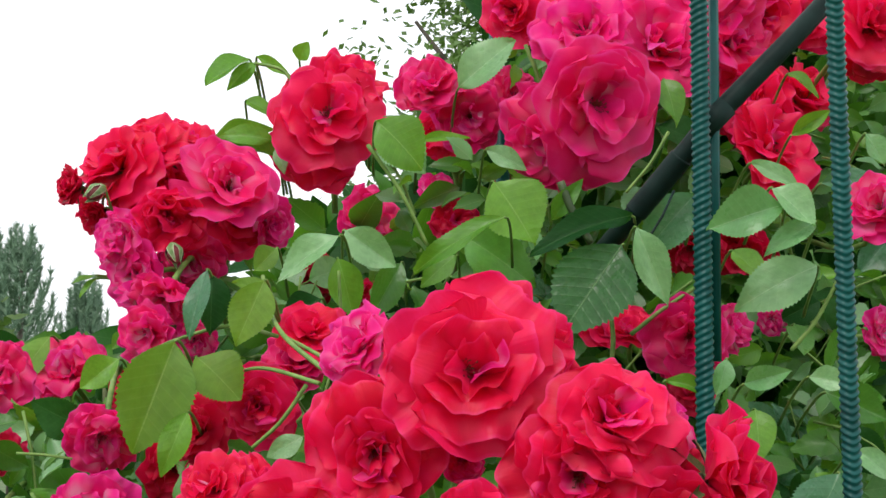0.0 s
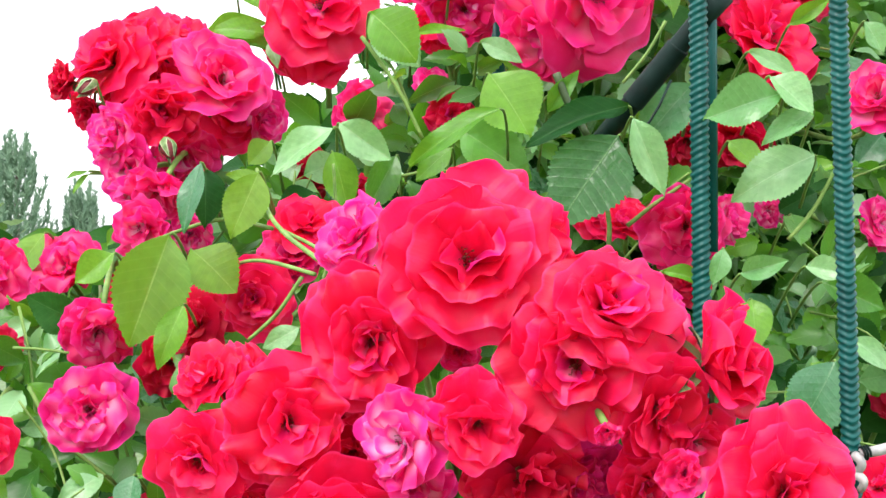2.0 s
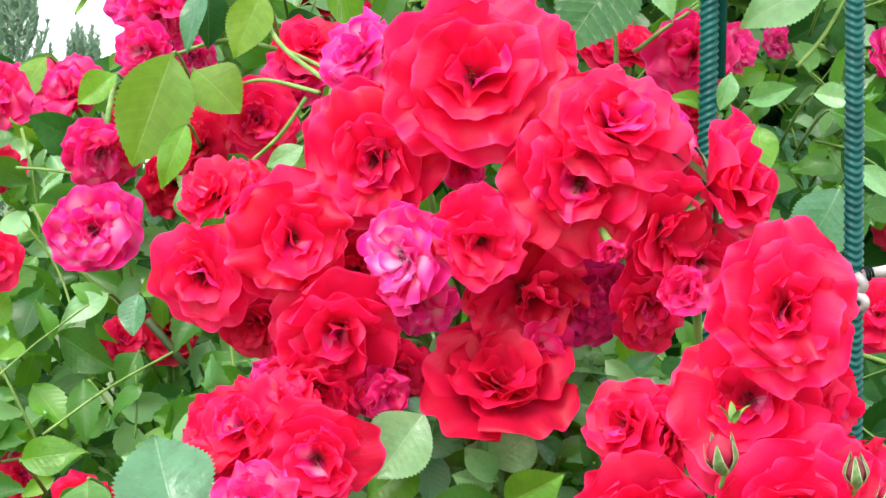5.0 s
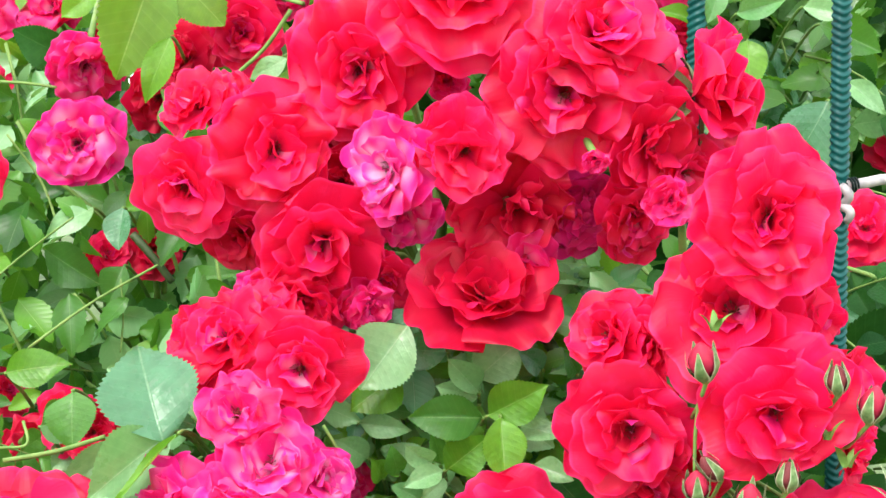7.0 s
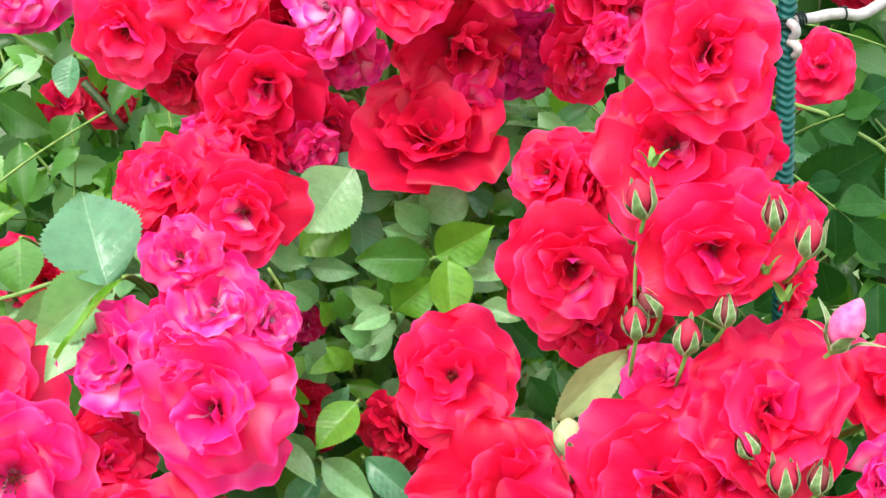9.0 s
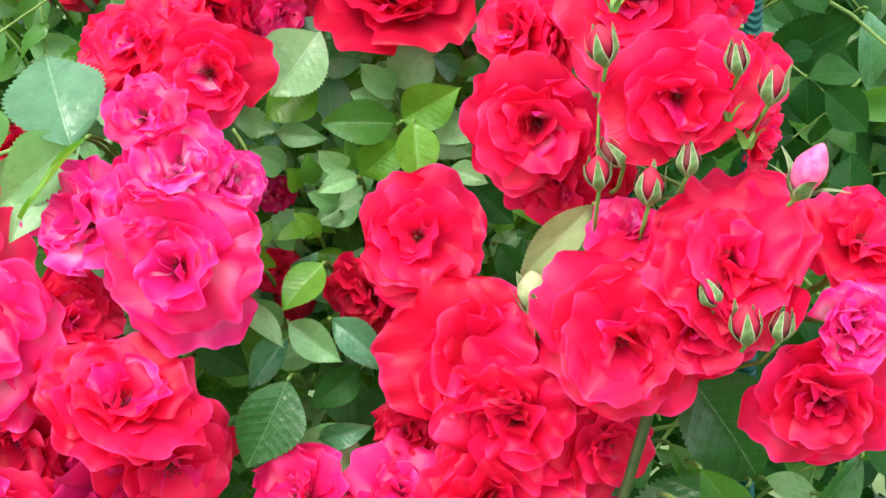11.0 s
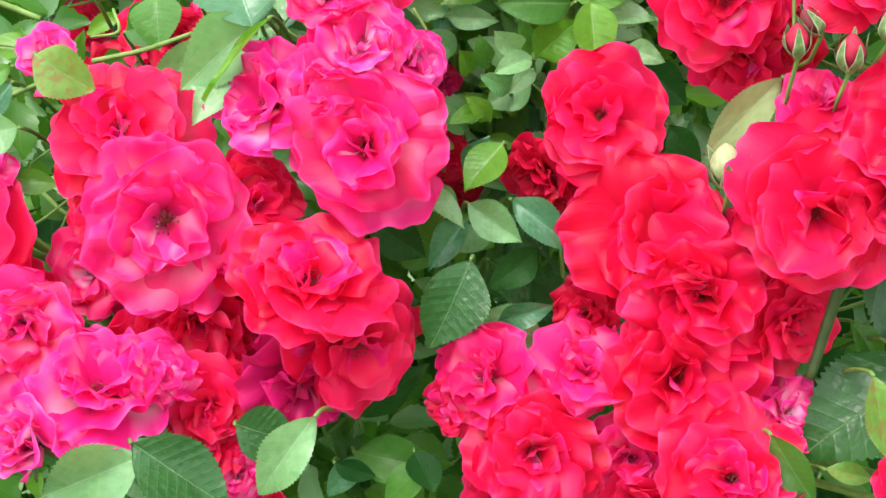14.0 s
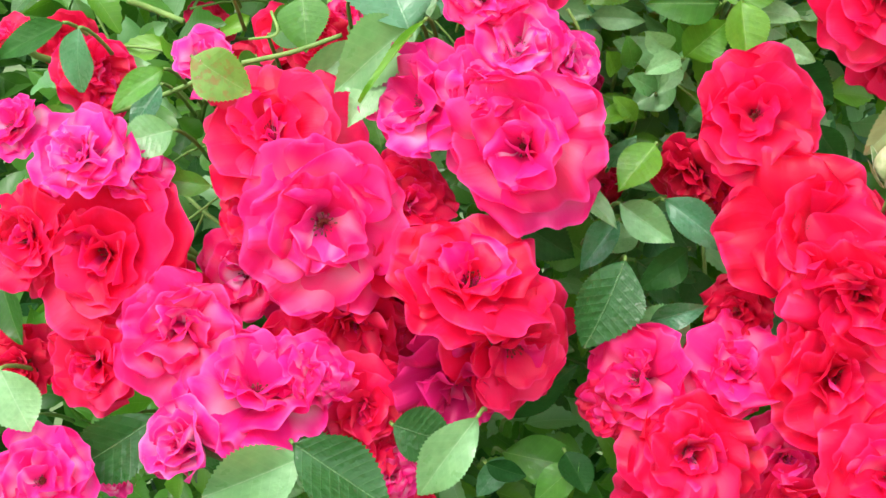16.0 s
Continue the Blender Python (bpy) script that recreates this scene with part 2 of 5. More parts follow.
def sheet(name, grid, uvs, mat):
    """A mesh from rows of points, with uv."""
    bm = bmesh.new()
    lay = bm.loops.layers.uv.new("UVMap")
    vs = [[bm.verts.new(p) for p in row] for row in grid]
    for i in range(len(vs) - 1):
        for j in range(len(vs[0]) - 1):
            f = bm.faces.new((vs[i][j], vs[i][j + 1], vs[i + 1][j + 1], vs[i + 1][j]))
            for lp, (a, b) in zip(f.loops, ((i, j), (i, j + 1), (i + 1, j + 1), (i + 1, j))):
                lp[lay].uv = uvs[a][b]
    return to_mesh(name, bm, [mat])


def petal_grid(rng, length, width, rise0, rise1, cup, ruffle, curl):
    """A petal from its claw at the origin outwards along x; rise in degrees above the flower's plane."""
    rows, cols = 12, 21
    ph = [rng.uniform(0, 6.28) for _ in range(6)]
    k, frill = rng.uniform(2.2, 4.2), rng.uniform(9.0, 14.0)
    notch, crease = rng.uniform(0.0, 0.12), rng.uniform(-0.5, 0.5)
    fold, at_u = rng.choice((-1, 1)) * rng.uniform(0.02, 0.11), rng.uniform(-0.6, 0.6)
    skew = rng.uniform(-0.10, 0.10)
    grid, uvs = [], []
    x = z = 0.0
    for i in range(rows):
        v = i / (rows - 1)
        th = radians(rise0 + (rise1 - rise0) * v ** 0.9) - curl * max(0.0, v - 0.70) ** 1.4 * 4.2
        if i:
            x += length / (rows - 1) * math.cos(th)
            z += length / (rows - 1) * math.sin(th)
        w = width * (0.22 + 0.78 * math.sin(min(1.0, v / 0.72) * math.pi / 2) ** 1.15) * (1 - 0.12 * max(0.0, (v - 0.7) / 0.3) ** 2)
        line, uvl = [], []
        for j in range(cols):
            u = 2 * j / (cols - 1) - 1
            # a broad rim, rounded at its shoulders, with a shallow notch and small scallops
            drop = length * (0.40 * abs(u) ** 3.4 + skew * u + notch * math.exp(-((u - at_u * 0.5) * 3.0) ** 2) + 0.018 * math.sin(frill * u + ph[2])) * v ** 2.6
            wave = ruffle * (math.sin(k * u + ph[0]) * v ** 1.6 + 0.9 * math.sin(2.1 * k * u + ph[1]) * v ** 3 + 0.27 * math.sin(frill * 0.8 * u + ph[4]) * v ** 5)
            wave += fold * math.exp(-((u - at_u) * 3.4) ** 2) * v ** 1.5 + crease * ruffle * u * v
            edge = ruffle * 0.55 * math.sin(6 * v + ph[3]) * abs(u) ** 3 * v
            bend = cup * u * u * w + edge
            nx, nz = -math.sin(th), math.cos(th)
            side = u * w * (1 - 0.12 * cup * abs(u)) * (1 + 0.05 * math.sin(7 * v + ph[5]) * abs(u))
            line.append((x - drop * math.cos(th) + nx * (bend + wave), side, z - drop * math.sin(th) + nz * (bend + wave)))
            uvl.append(((u + 1) / 2, v))
        grid.append(line)
        uvs.append(uvl)
    return grid, uvs


# rings of a double rose: count, claw radius, claw height, length, width, rise at claw, rise at rim, cup, ruffle, curl
RINGS = (
    (5, 0.05, -0.17, 1.03, 0.70, 36, -4, 0.08, 0.086, 0.30),
    (5, 0.05, -0.10, 0.93, 0.62, 50, 14, 0.14, 0.112, 0.40),
    (5, 0.05, -0.05, 0.78, 0.50, 66, 32, 0.22, 0.112, 0.55),
    (4, 0.05, 0.00, 0.60, 0.43, 74, 44, 0.32, 0.074, 0.50),
    (3, 0.06, 0.03, 0.43, 0.30, 82, 52, 0.45, 0.060, 0.40),
)
# of each ring's petals the first six lie calm, the other six are frilled
PETALS = {}
for tint, mat in PETAL.items():
    rng = random.Random(5)
    PETALS[tint] = [
        [sheet("petal", *petal_grid(rng, le * rng.uniform(0.92, 1.06), wi * rng.uniform(0.9, 1.12), r0, r1 + rng.uniform(-13, 13), cu, ru * frilled * rng.uniform(0.7, 1.3), cr * rng.uniform(-0.4, 1.5)), mat) for frilled in (0.52,) * 6 + (1.0,) * 6]
        for _, _, _, le, wi, r0, r1, cu, ru, cr in RINGS
    ]


def core_mesh():
    """Hip and neck of a rose with a crown of stamens at its heart, drawn out of one skin."""
    rng = random.Random(3)
    sides = 14
    profile = ((0.02, -0.36), (0.09, -0.33), (0.12, -0.25), (0.11, -0.16), (0.06, -0.10), (0.08, -0.02), (0.085, 0.04), (0.05, 0.05), (0.018, 0.06))
    verts, faces, mats = [], [], []
    for r, z in profile:
        verts += [Vector((r * math.cos(6.2832 * k / sides), r * math.sin(6.2832 * k / sides), z)) for k in range(sides)]
    for i in range(len(profile) - 1):
        for k in range(sides):
            quad = (i * sides + k, i * sides + (k + 1) % sides, (i + 1) * sides + (k + 1) % sides, (i + 1) * sides + k)
            if i < 6:
                faces.append(quad)
                mats.append(0 if i < 4 else 1)
                continue
            # a stamen rises from this facet: thin neck, then an anther
            mid = sum((verts[q] for q in quad), Vector()) / 4
            out = Vector((mid.x, mid.y, 0))
            tip = mid + out * rng.uniform(0.2, 1.5) + Vector((0, 0, rng.uniform(0.09, 0.20)))
            ring = quad
            for at, wide in ((0.15, 0.16), (0.86, 0.14), (0.94, 0.62), (1.06, 0.55)):
                c = mid.lerp(tip, at)
                k0 = len(verts)
                verts += [c + (verts[q] - mid) * wide for q in quad]
                for q in range(4):
                    faces.append((ring[q], ring[(q + 1) % 4], k0 + (q + 1) % 4, k0 + q))
                    mats.append(2 if at > 0.9 else 1)
                ring = tuple(range(k0, k0 + 4))
            faces.append(ring)
            mats.append(2)
    faces.append(tuple(range(sides))[::-1])
    mats.append(0)
    me = mesh_of("rose", verts, faces, SEPAL)
    for mt in (STAMEN, ANTHER):
        me.materials.append(mt)
    me.polygons.foreach_set("material_index", mats)
    return me


CORE = core_mesh()


def sepal_mesh():
    grid, uvs = [], []
    for i in range(6):
        v = i / 5
        w = 0.11 * (1 - v) ** 0.7 * (0.6 + v) + 0.004
        grid.append([(0.06 + v * 0.62, u * w, -0.16 - 0.2 * v * v + 0.05 * u * u) for u in (-1, 0, 1)])
        uvs.append([((u + 1) / 2, v) for u in (-1, 0, 1)])
    return sheet("sepal", grid, uvs, SEPAL)


SEPAL_MESH = sepal_mesh()


def facing(place, yaw, pitch, spin):
    """A pose whose z axis looks towards -y, turned by yaw to the right and pitch upwards, in degrees."""
    y, p = radians(yaw), radians(pitch)
    n = Vector((math.sin(y) * math.cos(p), -math.cos(y) * math.cos(p), math.sin(p)))
    return Matrix.Translation(place) @ n.to_track_quat("Z", "Y").to_matrix().to_4x4() @ pose(0, 0, 0, 0, 0, spin)


def tube_mesh(name, pts, r0, r1, mat, sides=7):
    bm = bmesh.new()
    pts = [Vector(p) for p in pts]
    rings = []
    for i, p in enumerate(pts):
        d = (pts[min(i + 1, len(pts) - 1)] - pts[max(i - 1, 0)]).normalized()
        a = d.orthogonal().normalized() if not rings else (ref - d * ref.dot(d)).normalized()
        ref = a
        b = d.cross(a)
        r = r0 + (r1 - r0) * i / (len(pts) - 1)
        rings.append([bm.verts.new(p + (a * math.cos(6.2832 * k / sides) + b * math.sin(6.2832 * k / sides)) * r) for k in range(sides)])
    for q, s in zip(rings, rings[1:]):
        for k in range(sides):
            bm.faces.new((q[k], q[(k + 1) % sides], s[(k + 1) % sides], s[k]))
    bm.faces.new(rings[0][::-1])
    bm.faces.new(rings[-1])
    return to_mesh(name, bm, [mat])


def bow(a, b, c, d, n=9):
    """Points on the cubic bow from a to d."""
    a, b, c, d = (Vector(p) for p in (a, b, c, d))
    return [a * (1 - t) ** 3 + b * 3 * t * (1 - t) ** 2 + c * 3 * t * t * (1 - t) + d * t ** 3 for t in (i / (n - 1) for i in range(n))]


rose_rng = random.Random(21)
BLOOMS = []
# inner petals are now and then paler or streaked
HEARTS = {
    "red": ("red", "red", "red", "crimson", "rose", "rose", "pink"),
    "rose": ("rose", "rose", "pink", "pinkwhite"),
    "pink": ("pink", "pink", "pinkwhite"),
    "pinkwhite": ("pink", "pinkwhite", "pinkwhite"),
    "crimson": ("crimson", "crimson", "red"),
    "plum": ("plum", "plum", "rose"),
}


def truss(label, base):
    """A flowering shoot; its blooms, buds and stems are parts of it."""
    e = new("rose_truss", None)
    e.location = base
    e.empty_display_size = 0.02
    return tagged(e, label, "rose", "flowering shoots of the climbing rose")


def stem_to(thing, m, back, thick=0.0019, drop=None):
    """A stem from the foot of the shoot up to the back of a bloom."""
    base = Vector(thing.location)
    end = m @ Vector((0, 0, back))
    inward = (m.to_3x3() @ Vector((0, 0, -1))).normalized()
    reach = (end - base).length
    pts = bow((0, 0, 0), Vector((0, 0, 0.35 * reach)), end - base + (Vector(drop) if drop else inward * 0.35 * reach), end - base)
    part("stem", tube_mesh("stem", pts, thick * 1.3, thick, STEM), thing, Matrix())


def bloom(thing, place, size, yaw, pitch, tint, spread=0):
    """An open double rose; spread opens (+) or closes (-) its petals, in degrees."""
    rng = rose_rng
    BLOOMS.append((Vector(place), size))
    oval = rng.uniform(0.95, 1.10)
    m = facing(place, yaw, pitch, rng.uniform(0, 360)) @ Matrix.Diagonal((size * oval, size * 1.04 / oval ** 0.5, size, 1))
    core = part("rose", CORE, thing, Matrix.Translation(-Vector(thing.location)) @ m)
    # the heart sits off the middle and leans; some blooms are open to their stamens, some are packed with small petals
    heart = pose(rng.uniform(-0.10, 0.10), rng.uniform(-0.10, 0.10), 0, rng.uniform(-14, 14), rng.uniform(-14, 14), 0)
    kind = rng.choice((0, 0, 1, 1, 2))
    calm = rng.random() < (0.6 if tint in ("red", "crimson") else 0.15)
    lap = rng.choice((-1, 1)) * rng.uniform(5, 11)
    for i, (count, rad, high, *_) in enumerate(RINGS):
        turn = rng.uniform(0, 360)
        if kind == 1 and i > 3 or size < 0.0126 and i == 1:
            continue
        if kind == 2 and i > 2:
            count += 1
        for k in range(count):
            a = turn + 360 / count * (k + rng.uniform(-0.24, 0.24))
            lift = (0, 2, 4, 1, 3)[k] - 2 if count == 5 else (k * 2) % 3 - 1
            tip = -spread * (1.15 - 0.12 * i) + 2.6 * lift + rng.uniform(-4, 4) * (1 + 0.8 * i)
            s = rng.uniform(0.88, 1.10) if i < 2 else rng.uniform(0.76, 1.12)
            roll = lap + rng.uniform(-5, 5) * (1 + 0.6 * i)
            local = pose(0, 0, 0, 0, 0, a) @ pose(rad, 0, high + 0.012 * lift, roll, -tip, rng.uniform(-8, 8) * (1 + 0.6 * i)) @ Matrix.Scale(s, 4)
            if i > 1:
                local = heart @ local
            hue = rng.choice(HEARTS[tint]) if i > 2 else "pink" if tint == "pinkwhite" and i < 2 and spread > -20 else tint
            part("petal", PETALS[hue][i][rng.randrange(6) + (0 if calm and i < 3 else 6)], core, local)
    if pitch > 20 or abs(yaw) > 30:
        for k in range(5):
            part("sepal", SEPAL_MESH, core, pose(0, 0, 0, 0, 0, 72 * k))
    stem_to(thing, m, -0.25)


def bud_meshes(mat, tall=1.0):
    """A pointed bud of rolled petals: three spiral folds show on its skin."""
    bm = bmesh.new()
    r = bmesh.ops.create_uvsphere(bm, u_segments=21, v_segments=13, radius=1.0)
    for v in r["verts"]:
        z = v.co.z
        a = math.atan2(v.co.y, v.co.x)
        f = 0.78 * (1 - 0.48 * max(0, z) ** 1.3) * (1 + 0.09 * ((3 * a / 6.2832 + 0.55 * z) % 1.0 - 0.5))
        v.co = Vector((v.co.x * f, v.co.y * f, (z * 1.02 + 1.0) * tall - 0.75))
    return to_mesh("rosebud", bm, [mat])


BUDS = {"red": bud_meshes(BUD_RED), "pink": bud_meshes(BUD_PINK, 1.3), "green": bud_meshes(BUD_DARK), "cream": bud_meshes(BUD_CREAM)}


def bud_sepal_mesh(reach, flare):
    """A sepal that hugs the bud, broad at its foot, with a thin drawn-out tip that bends away by flare."""
    grid, uvs = [], []
    for i in range(13):
        v = i / 12
        a = -1.15 + v * 2.15 * reach
        hug = 0.86 * math.cos(a * 0.92) * (1 - 0.22 * max(0.0, a)) + 0.05
        out = flare * max(0.0, v - 0.55) ** 1.6 * 3.2
        w = 0.50 * math.sin(min(1.0, 0.25 + v * 2.4) * 1.57) * (1 - v) ** 0.75 + 0.022
        grid.append([(hug + out - 0.30 * w * u * u * (1 - v), u * w, 0.16 + a * 0.92 + 0.30 * max(0.0, v - 0.7)) for u in (-1, -0.6, 0, 0.6, 1)])
        uvs.append([((u + 1) / 2, v) for u in (-1, -0.6, 0, 0.6, 1)])
    return sheet("sepal", grid, uvs, SEPAL_EDGED)


BUD_SEPALS = {"green": [bud_sepal_mesh(1.12, 0.1), bud_sepal_mesh(1.2, 0.25)], "red": [bud_sepal_mesh(1.0, 0.3), bud_sepal_mesh(1.12, 0.55), bud_sepal_mesh(0.95, 0.15)], "pink": [bud_sepal_mesh(0.75, 1.0), bud_sepal_mesh(0.8, 1.5)], "cream": [bud_sepal_mesh(0.8, 0.6)]}


def hip_mesh():
    bm = bmesh.new()
    r = bmesh.ops.create_uvsphere(bm, u_segments=10, v_segments=7, radius=0.34)
    for v in r["verts"]:
        v.co.z = v.co.z * 1.1 - 0.85
    return to_mesh("hip", bm, [STEM])


HIP = hip_mesh()


def rosebud(thing, place, size, lean_x, lean_z, tint):
    n = Vector((lean_x, -0.25, lean_z)).normalized()
    m = Matrix.Translation(place) @ n.to_track_quat("Z", "Y").to_matrix().to_4x4() @ Matrix.Scale(size * 0.92, 4)
    ob = part("rosebud", BUDS[tint], thing, Matrix.Translation(-Vector(thing.location)) @ m, {"green": "closed green bud", "red": "red bud splitting its green sepals", "pink": "half-open pink bud", "cream": "faded cream bud"}[tint])
    part("hip", HIP, ob, Matrix())
    for k in range(5):
        part("sepal", rose_rng.choice(BUD_SEPALS[tint]), ob, pose(0, 0, 0, 0, 0, 72 * k) @ pose(0, 0, 0, 0, rose_rng.uniform(-4, 14), 0))
    stem_to(thing, m, -1.15, 0.0009, (0, 0.05, -0.045))


def bract_mesh():
    """A narrow pointed bract, keeled and curling outwards."""
    grid, uvs = [], []
    for i in range(9):
        v = i / 8
        w = 0.15 * math.sin(math.pi * min(1.0, 0.12 + 0.88 * v ** 0.8)) + 0.008
        grid.append([(0.08 + 0.55 * v ** 1.6 + 0.06 * abs(u), u * w, v - 0.25 * v ** 3) for u in (-1, 0, 1)])
        uvs.append([((u + 1) / 2, v) for u in (-1, 0, 1)])
    return sheet("bract", grid, uvs, BRACT)


BRACT_MESH = bract_mesh()


def bracts(thing, place, size):
    """Small pointed bracts where flower stalks part."""
    turn = rose_rng.uniform(0, 360)
    for k in range(4):
        part("bract", BRACT_MESH, thing, Matrix.Translation(Vector(place) - Vector(thing.location)) @ pose(0, 0, 0, rose_rng.uniform(-15, 15), 0, turn + 90 * k) @ Matrix.Scale(size * rose_rng.uniform(0.7, 1.3), 4), "small pointed green bract")


def leaflet_grid(rng, teeth=22, level=2):
    """A leaflet from its foot at the origin to its tip at x = 1, half width 0.5 (scaled later), folded along the midrib."""
    n = (6, 16, teeth * 2)[level]
    across = ((-1, 0, 1), (-1, -0.5, 0, 0.5, 1), (-1, -0.8, -0.5, -0.25, -0.04, 0.04, 0.25, 0.5, 0.8, 1))[level]
    bite = (0.0, 0.10, 0.075)[level]
    fold, droop, twist, ph = rng.uniform(0.12, 0.42), rng.uniform(0.06, 0.34), rng.uniform(-0.4, 0.4), rng.uniform(0, 6.28)
    lobe, point = rng.uniform(0.84, 0.98), rng.uniform(0.80, 1.0)
    grid, uvs = [], []
    for i in range(n + 1):
        v = i / n
        w = 0.5 * (math.sin(math.pi * v ** lobe) ** (point if level else 1.05)) if 0 < v < 1 else 0.0
        tooth = 1.0 if i % 2 else 1.0 - bite
        line, uvl = [], []
        for u in across:
            e = abs(u)
            ww = w * (1 + (tooth - 1) * e ** 5)
            y = u * ww + 1e-4 * u
            x = v + (0.5 / n * e ** 5 if i % 2 and level else 0.0)
            quilt = 0.007 * math.sin(52 * (v - 0.45 * e * w)) * e * (1.2 - e) if level == 2 else 0.0
            z = fold * e * w * 0.9 - droop * v * v + quilt + twist * u * w * v + 0.05 * math.sin(5 * v + ph) * u + 0.03 * math.sin(9 * v + 2 * ph) * e * e
            line.append((x, y, z))
            uvl.append((u * w * 1.0, v))
        grid.append(line)
        uvs.append(uvl)
    return grid, uvs


LEAFLETS = {}
for tone, mat in LEAF.items():
    rng = random.Random(17)
    LEAFLETS[tone] = [sheet("leaflet", *leaflet_grid(rng), mat) for _ in range(8)]

leaf_rng = random.Random(8)


def many_leaves(name, poses, mat, label, seed, level=1):
    """One object of leaves past counting: a small folded leaflet at each pose."""
    rng = random.Random(seed)
    forms = [leaflet_grid(rng, level=level) for _ in range(9)]
    verts, faces, uvs = [], [], []
    for m in poses:
        grid, uv = rng.choice(forms)
        k, c = len(verts), len(grid[0])
        verts += [m @ Vector(p) for row in grid for p in row]
        for i in range(len(grid) - 1):
            for j in range(c - 1):
                faces.append((k + i * c + j, k + i * c + j + 1, k + (i + 1) * c + j + 1, k + (i + 1) * c + j))
                uvs += [*uv[i][j], *uv[i][j + 1], *uv[i + 1][j + 1], *uv[i + 1][j]]
    me = bpy.data.meshes.new(name)
    me.from_pydata([tuple(v) for v in verts], [], faces)
    me.uv_layers.new(name="UVMap").data.foreach_set("uv", uvs)
    me.polygons.foreach_set("use_smooth", [True] * len(faces))
    me.materials.append(mat)
    return tagged(new(name, me), label, "foliage", kind="stuff")


def leaf_turn(rng, place, size):
    """A random hanging pose for one small leaf, its face mostly to the light."""
    x = Vector((rng.uniform(-1, 1), rng.uniform(-0.6, 0.3), rng.uniform(-1, 0.7))).normalized()
    z = Vector((rng.uniform(-1.2, 1.2), -1, rng.uniform(-0.5, 1.8)))
    z = (z - x * z.dot(x)).normalized()
    return Matrix.Translation(place) @ Matrix((x, z.cross(x), z)).transposed().to_4x4() @ Matrix.Diagonal((size, size * rng.uniform(0.46, 0.66), size, 1))


def leaf_pose(foot, tip, wide, turn):
    """A pose that lays a leaflet from foot to tip with its face towards the viewer's side, turned about its length."""
    f, t = Vector(foot), Vector(tip)
    x = (t - f).normalized()
    z = Vector((0, -1, 0.35))
    z = (z - x * z.dot(x)).normalized()
    y = z.cross(x)
    ln = (t - f).length
    m = Matrix((x, y, z)).transposed().to_4x4()
    return Matrix.Translation(f) @ m @ pose(0, 0, 0, turn, 0, 0) @ Matrix.Diagonal((ln, ln * wide, ln, 1))


TONES = {"mid": "green", "dark": "dark green", "deep": "glossy deep green", "blue": "grey-green", "pale": "pale green", "light": "fresh yellow-green", "olive": "olive-green", "cream": "withered cream-green", "spotted": "blight-spotted"}


def young_stem(thick, *pts):
    """A smooth green side stem through the given places."""
    p = [Vector(q) for q in pts]
    p = [p[0] * 2 - p[1]] + p + [p[-1] * 2 - p[-2]]
    line = []
    for a, b, c, d in zip(p, p[1:], p[2:], p[3:]):
        for i in range(6):
            t = i / 6
            line.append(0.5 * (2 * b + (c - a) * t + (2 * a - 5 * b + 4 * c - d) * t * t + (3 * b - a - 3 * c + d) * t ** 3))
    line.append(p[-2])
    tagged(new("rose_cane", tube_mesh("rose_cane", line, thick, thick * 0.85, STEM if thick < 0.0024 else GREEN_CANE, 7)), "smooth young green rose cane between leaves and blooms", "cane", "canes of the climbing rose")


def leaf(foot, tip, wide, tone, turn=0, stalk=(0, 0.07, -0.03)):
    """A single rose leaf with its own stalk."""
    e = tagged(new("rose_leaf", None), f"{TONES[tone]} serrated rose leaf on its stalk", "leaf", "leaves of the climbing rose")
    e.location = foot
    e.empty_display_size = 0.01
    f, t = Vector(foot), Vector(tip)
    part("leaflet", leaf_rng.choice(LEAFLETS[tone]), e, Matrix.Translation(-f) @ leaf_pose(foot, tip, wide, turn))
    d = f - t
    end = Vector(stalk)
    pts = bow((0, 0, 0), d * 0.06, d * 0.10 + Vector((end.x * 0.4, end.y * 0.43, end.z * 0.27)), d * 0.14 + end, 6)
    part("stalk", tube_mesh("stalk", pts, 0.0009, 0.0012, STEM, 5), e, Matrix())


def rachis_mesh():
    return tube_mesh("rachis", [(-0.75, 0, -0.35), (-0.4, 0, -0.12), (0, 0, 0), (0.3, 0, 0.012), (0.62, 0, 0.0), (0.8, 0, -0.02)], 0.018, 0.009, STEM, 5)


RACHIS = rachis_mesh()


def leaf_spray(place, way, face, size, tone, count=5):
    """A compound rose leaf: leaflets in pairs along a rachis, one at its end."""
    x = Vector(way).normalized()
    z = Vector(face)
    z = (z - x * z.dot(x)).normalized()
    m = Matrix.Translation(place) @ Matrix((x, z.cross(x), z)).transposed().to_4x4() @ Matrix.Scale(size, 4)
    e = tagged(new("leaf_spray", None), f"compound {TONES[tone]} rose leaf with toothed leaflets", "leaf", "leaves of the climbing rose")
    e.matrix_basis = m
    e.empty_display_size = 0.1
    part("rachis", RACHIS, e, Matrix())
    rng = leaf_rng
    spots = [(0.78, 0, 1.0)] + [(p, s * rng.uniform(48, 70), q) for p, q in ((0.58, 0.9), (0.26, 0.72))[: (count - 1) // 2] for s in (1, -1)]
    for p, a, q in spots:
        ln = 0.52 * q * rng.uniform(0.9, 1.1)
        part("leaflet", rng.choice(LEAFLETS[tone]), e, pose(p, 0, 0, rng.uniform(-25, 25), rng.uniform(-5, 25), a) @ Matrix.Diagonal((ln, ln * rng.uniform(0.62, 0.8), ln, 1)))


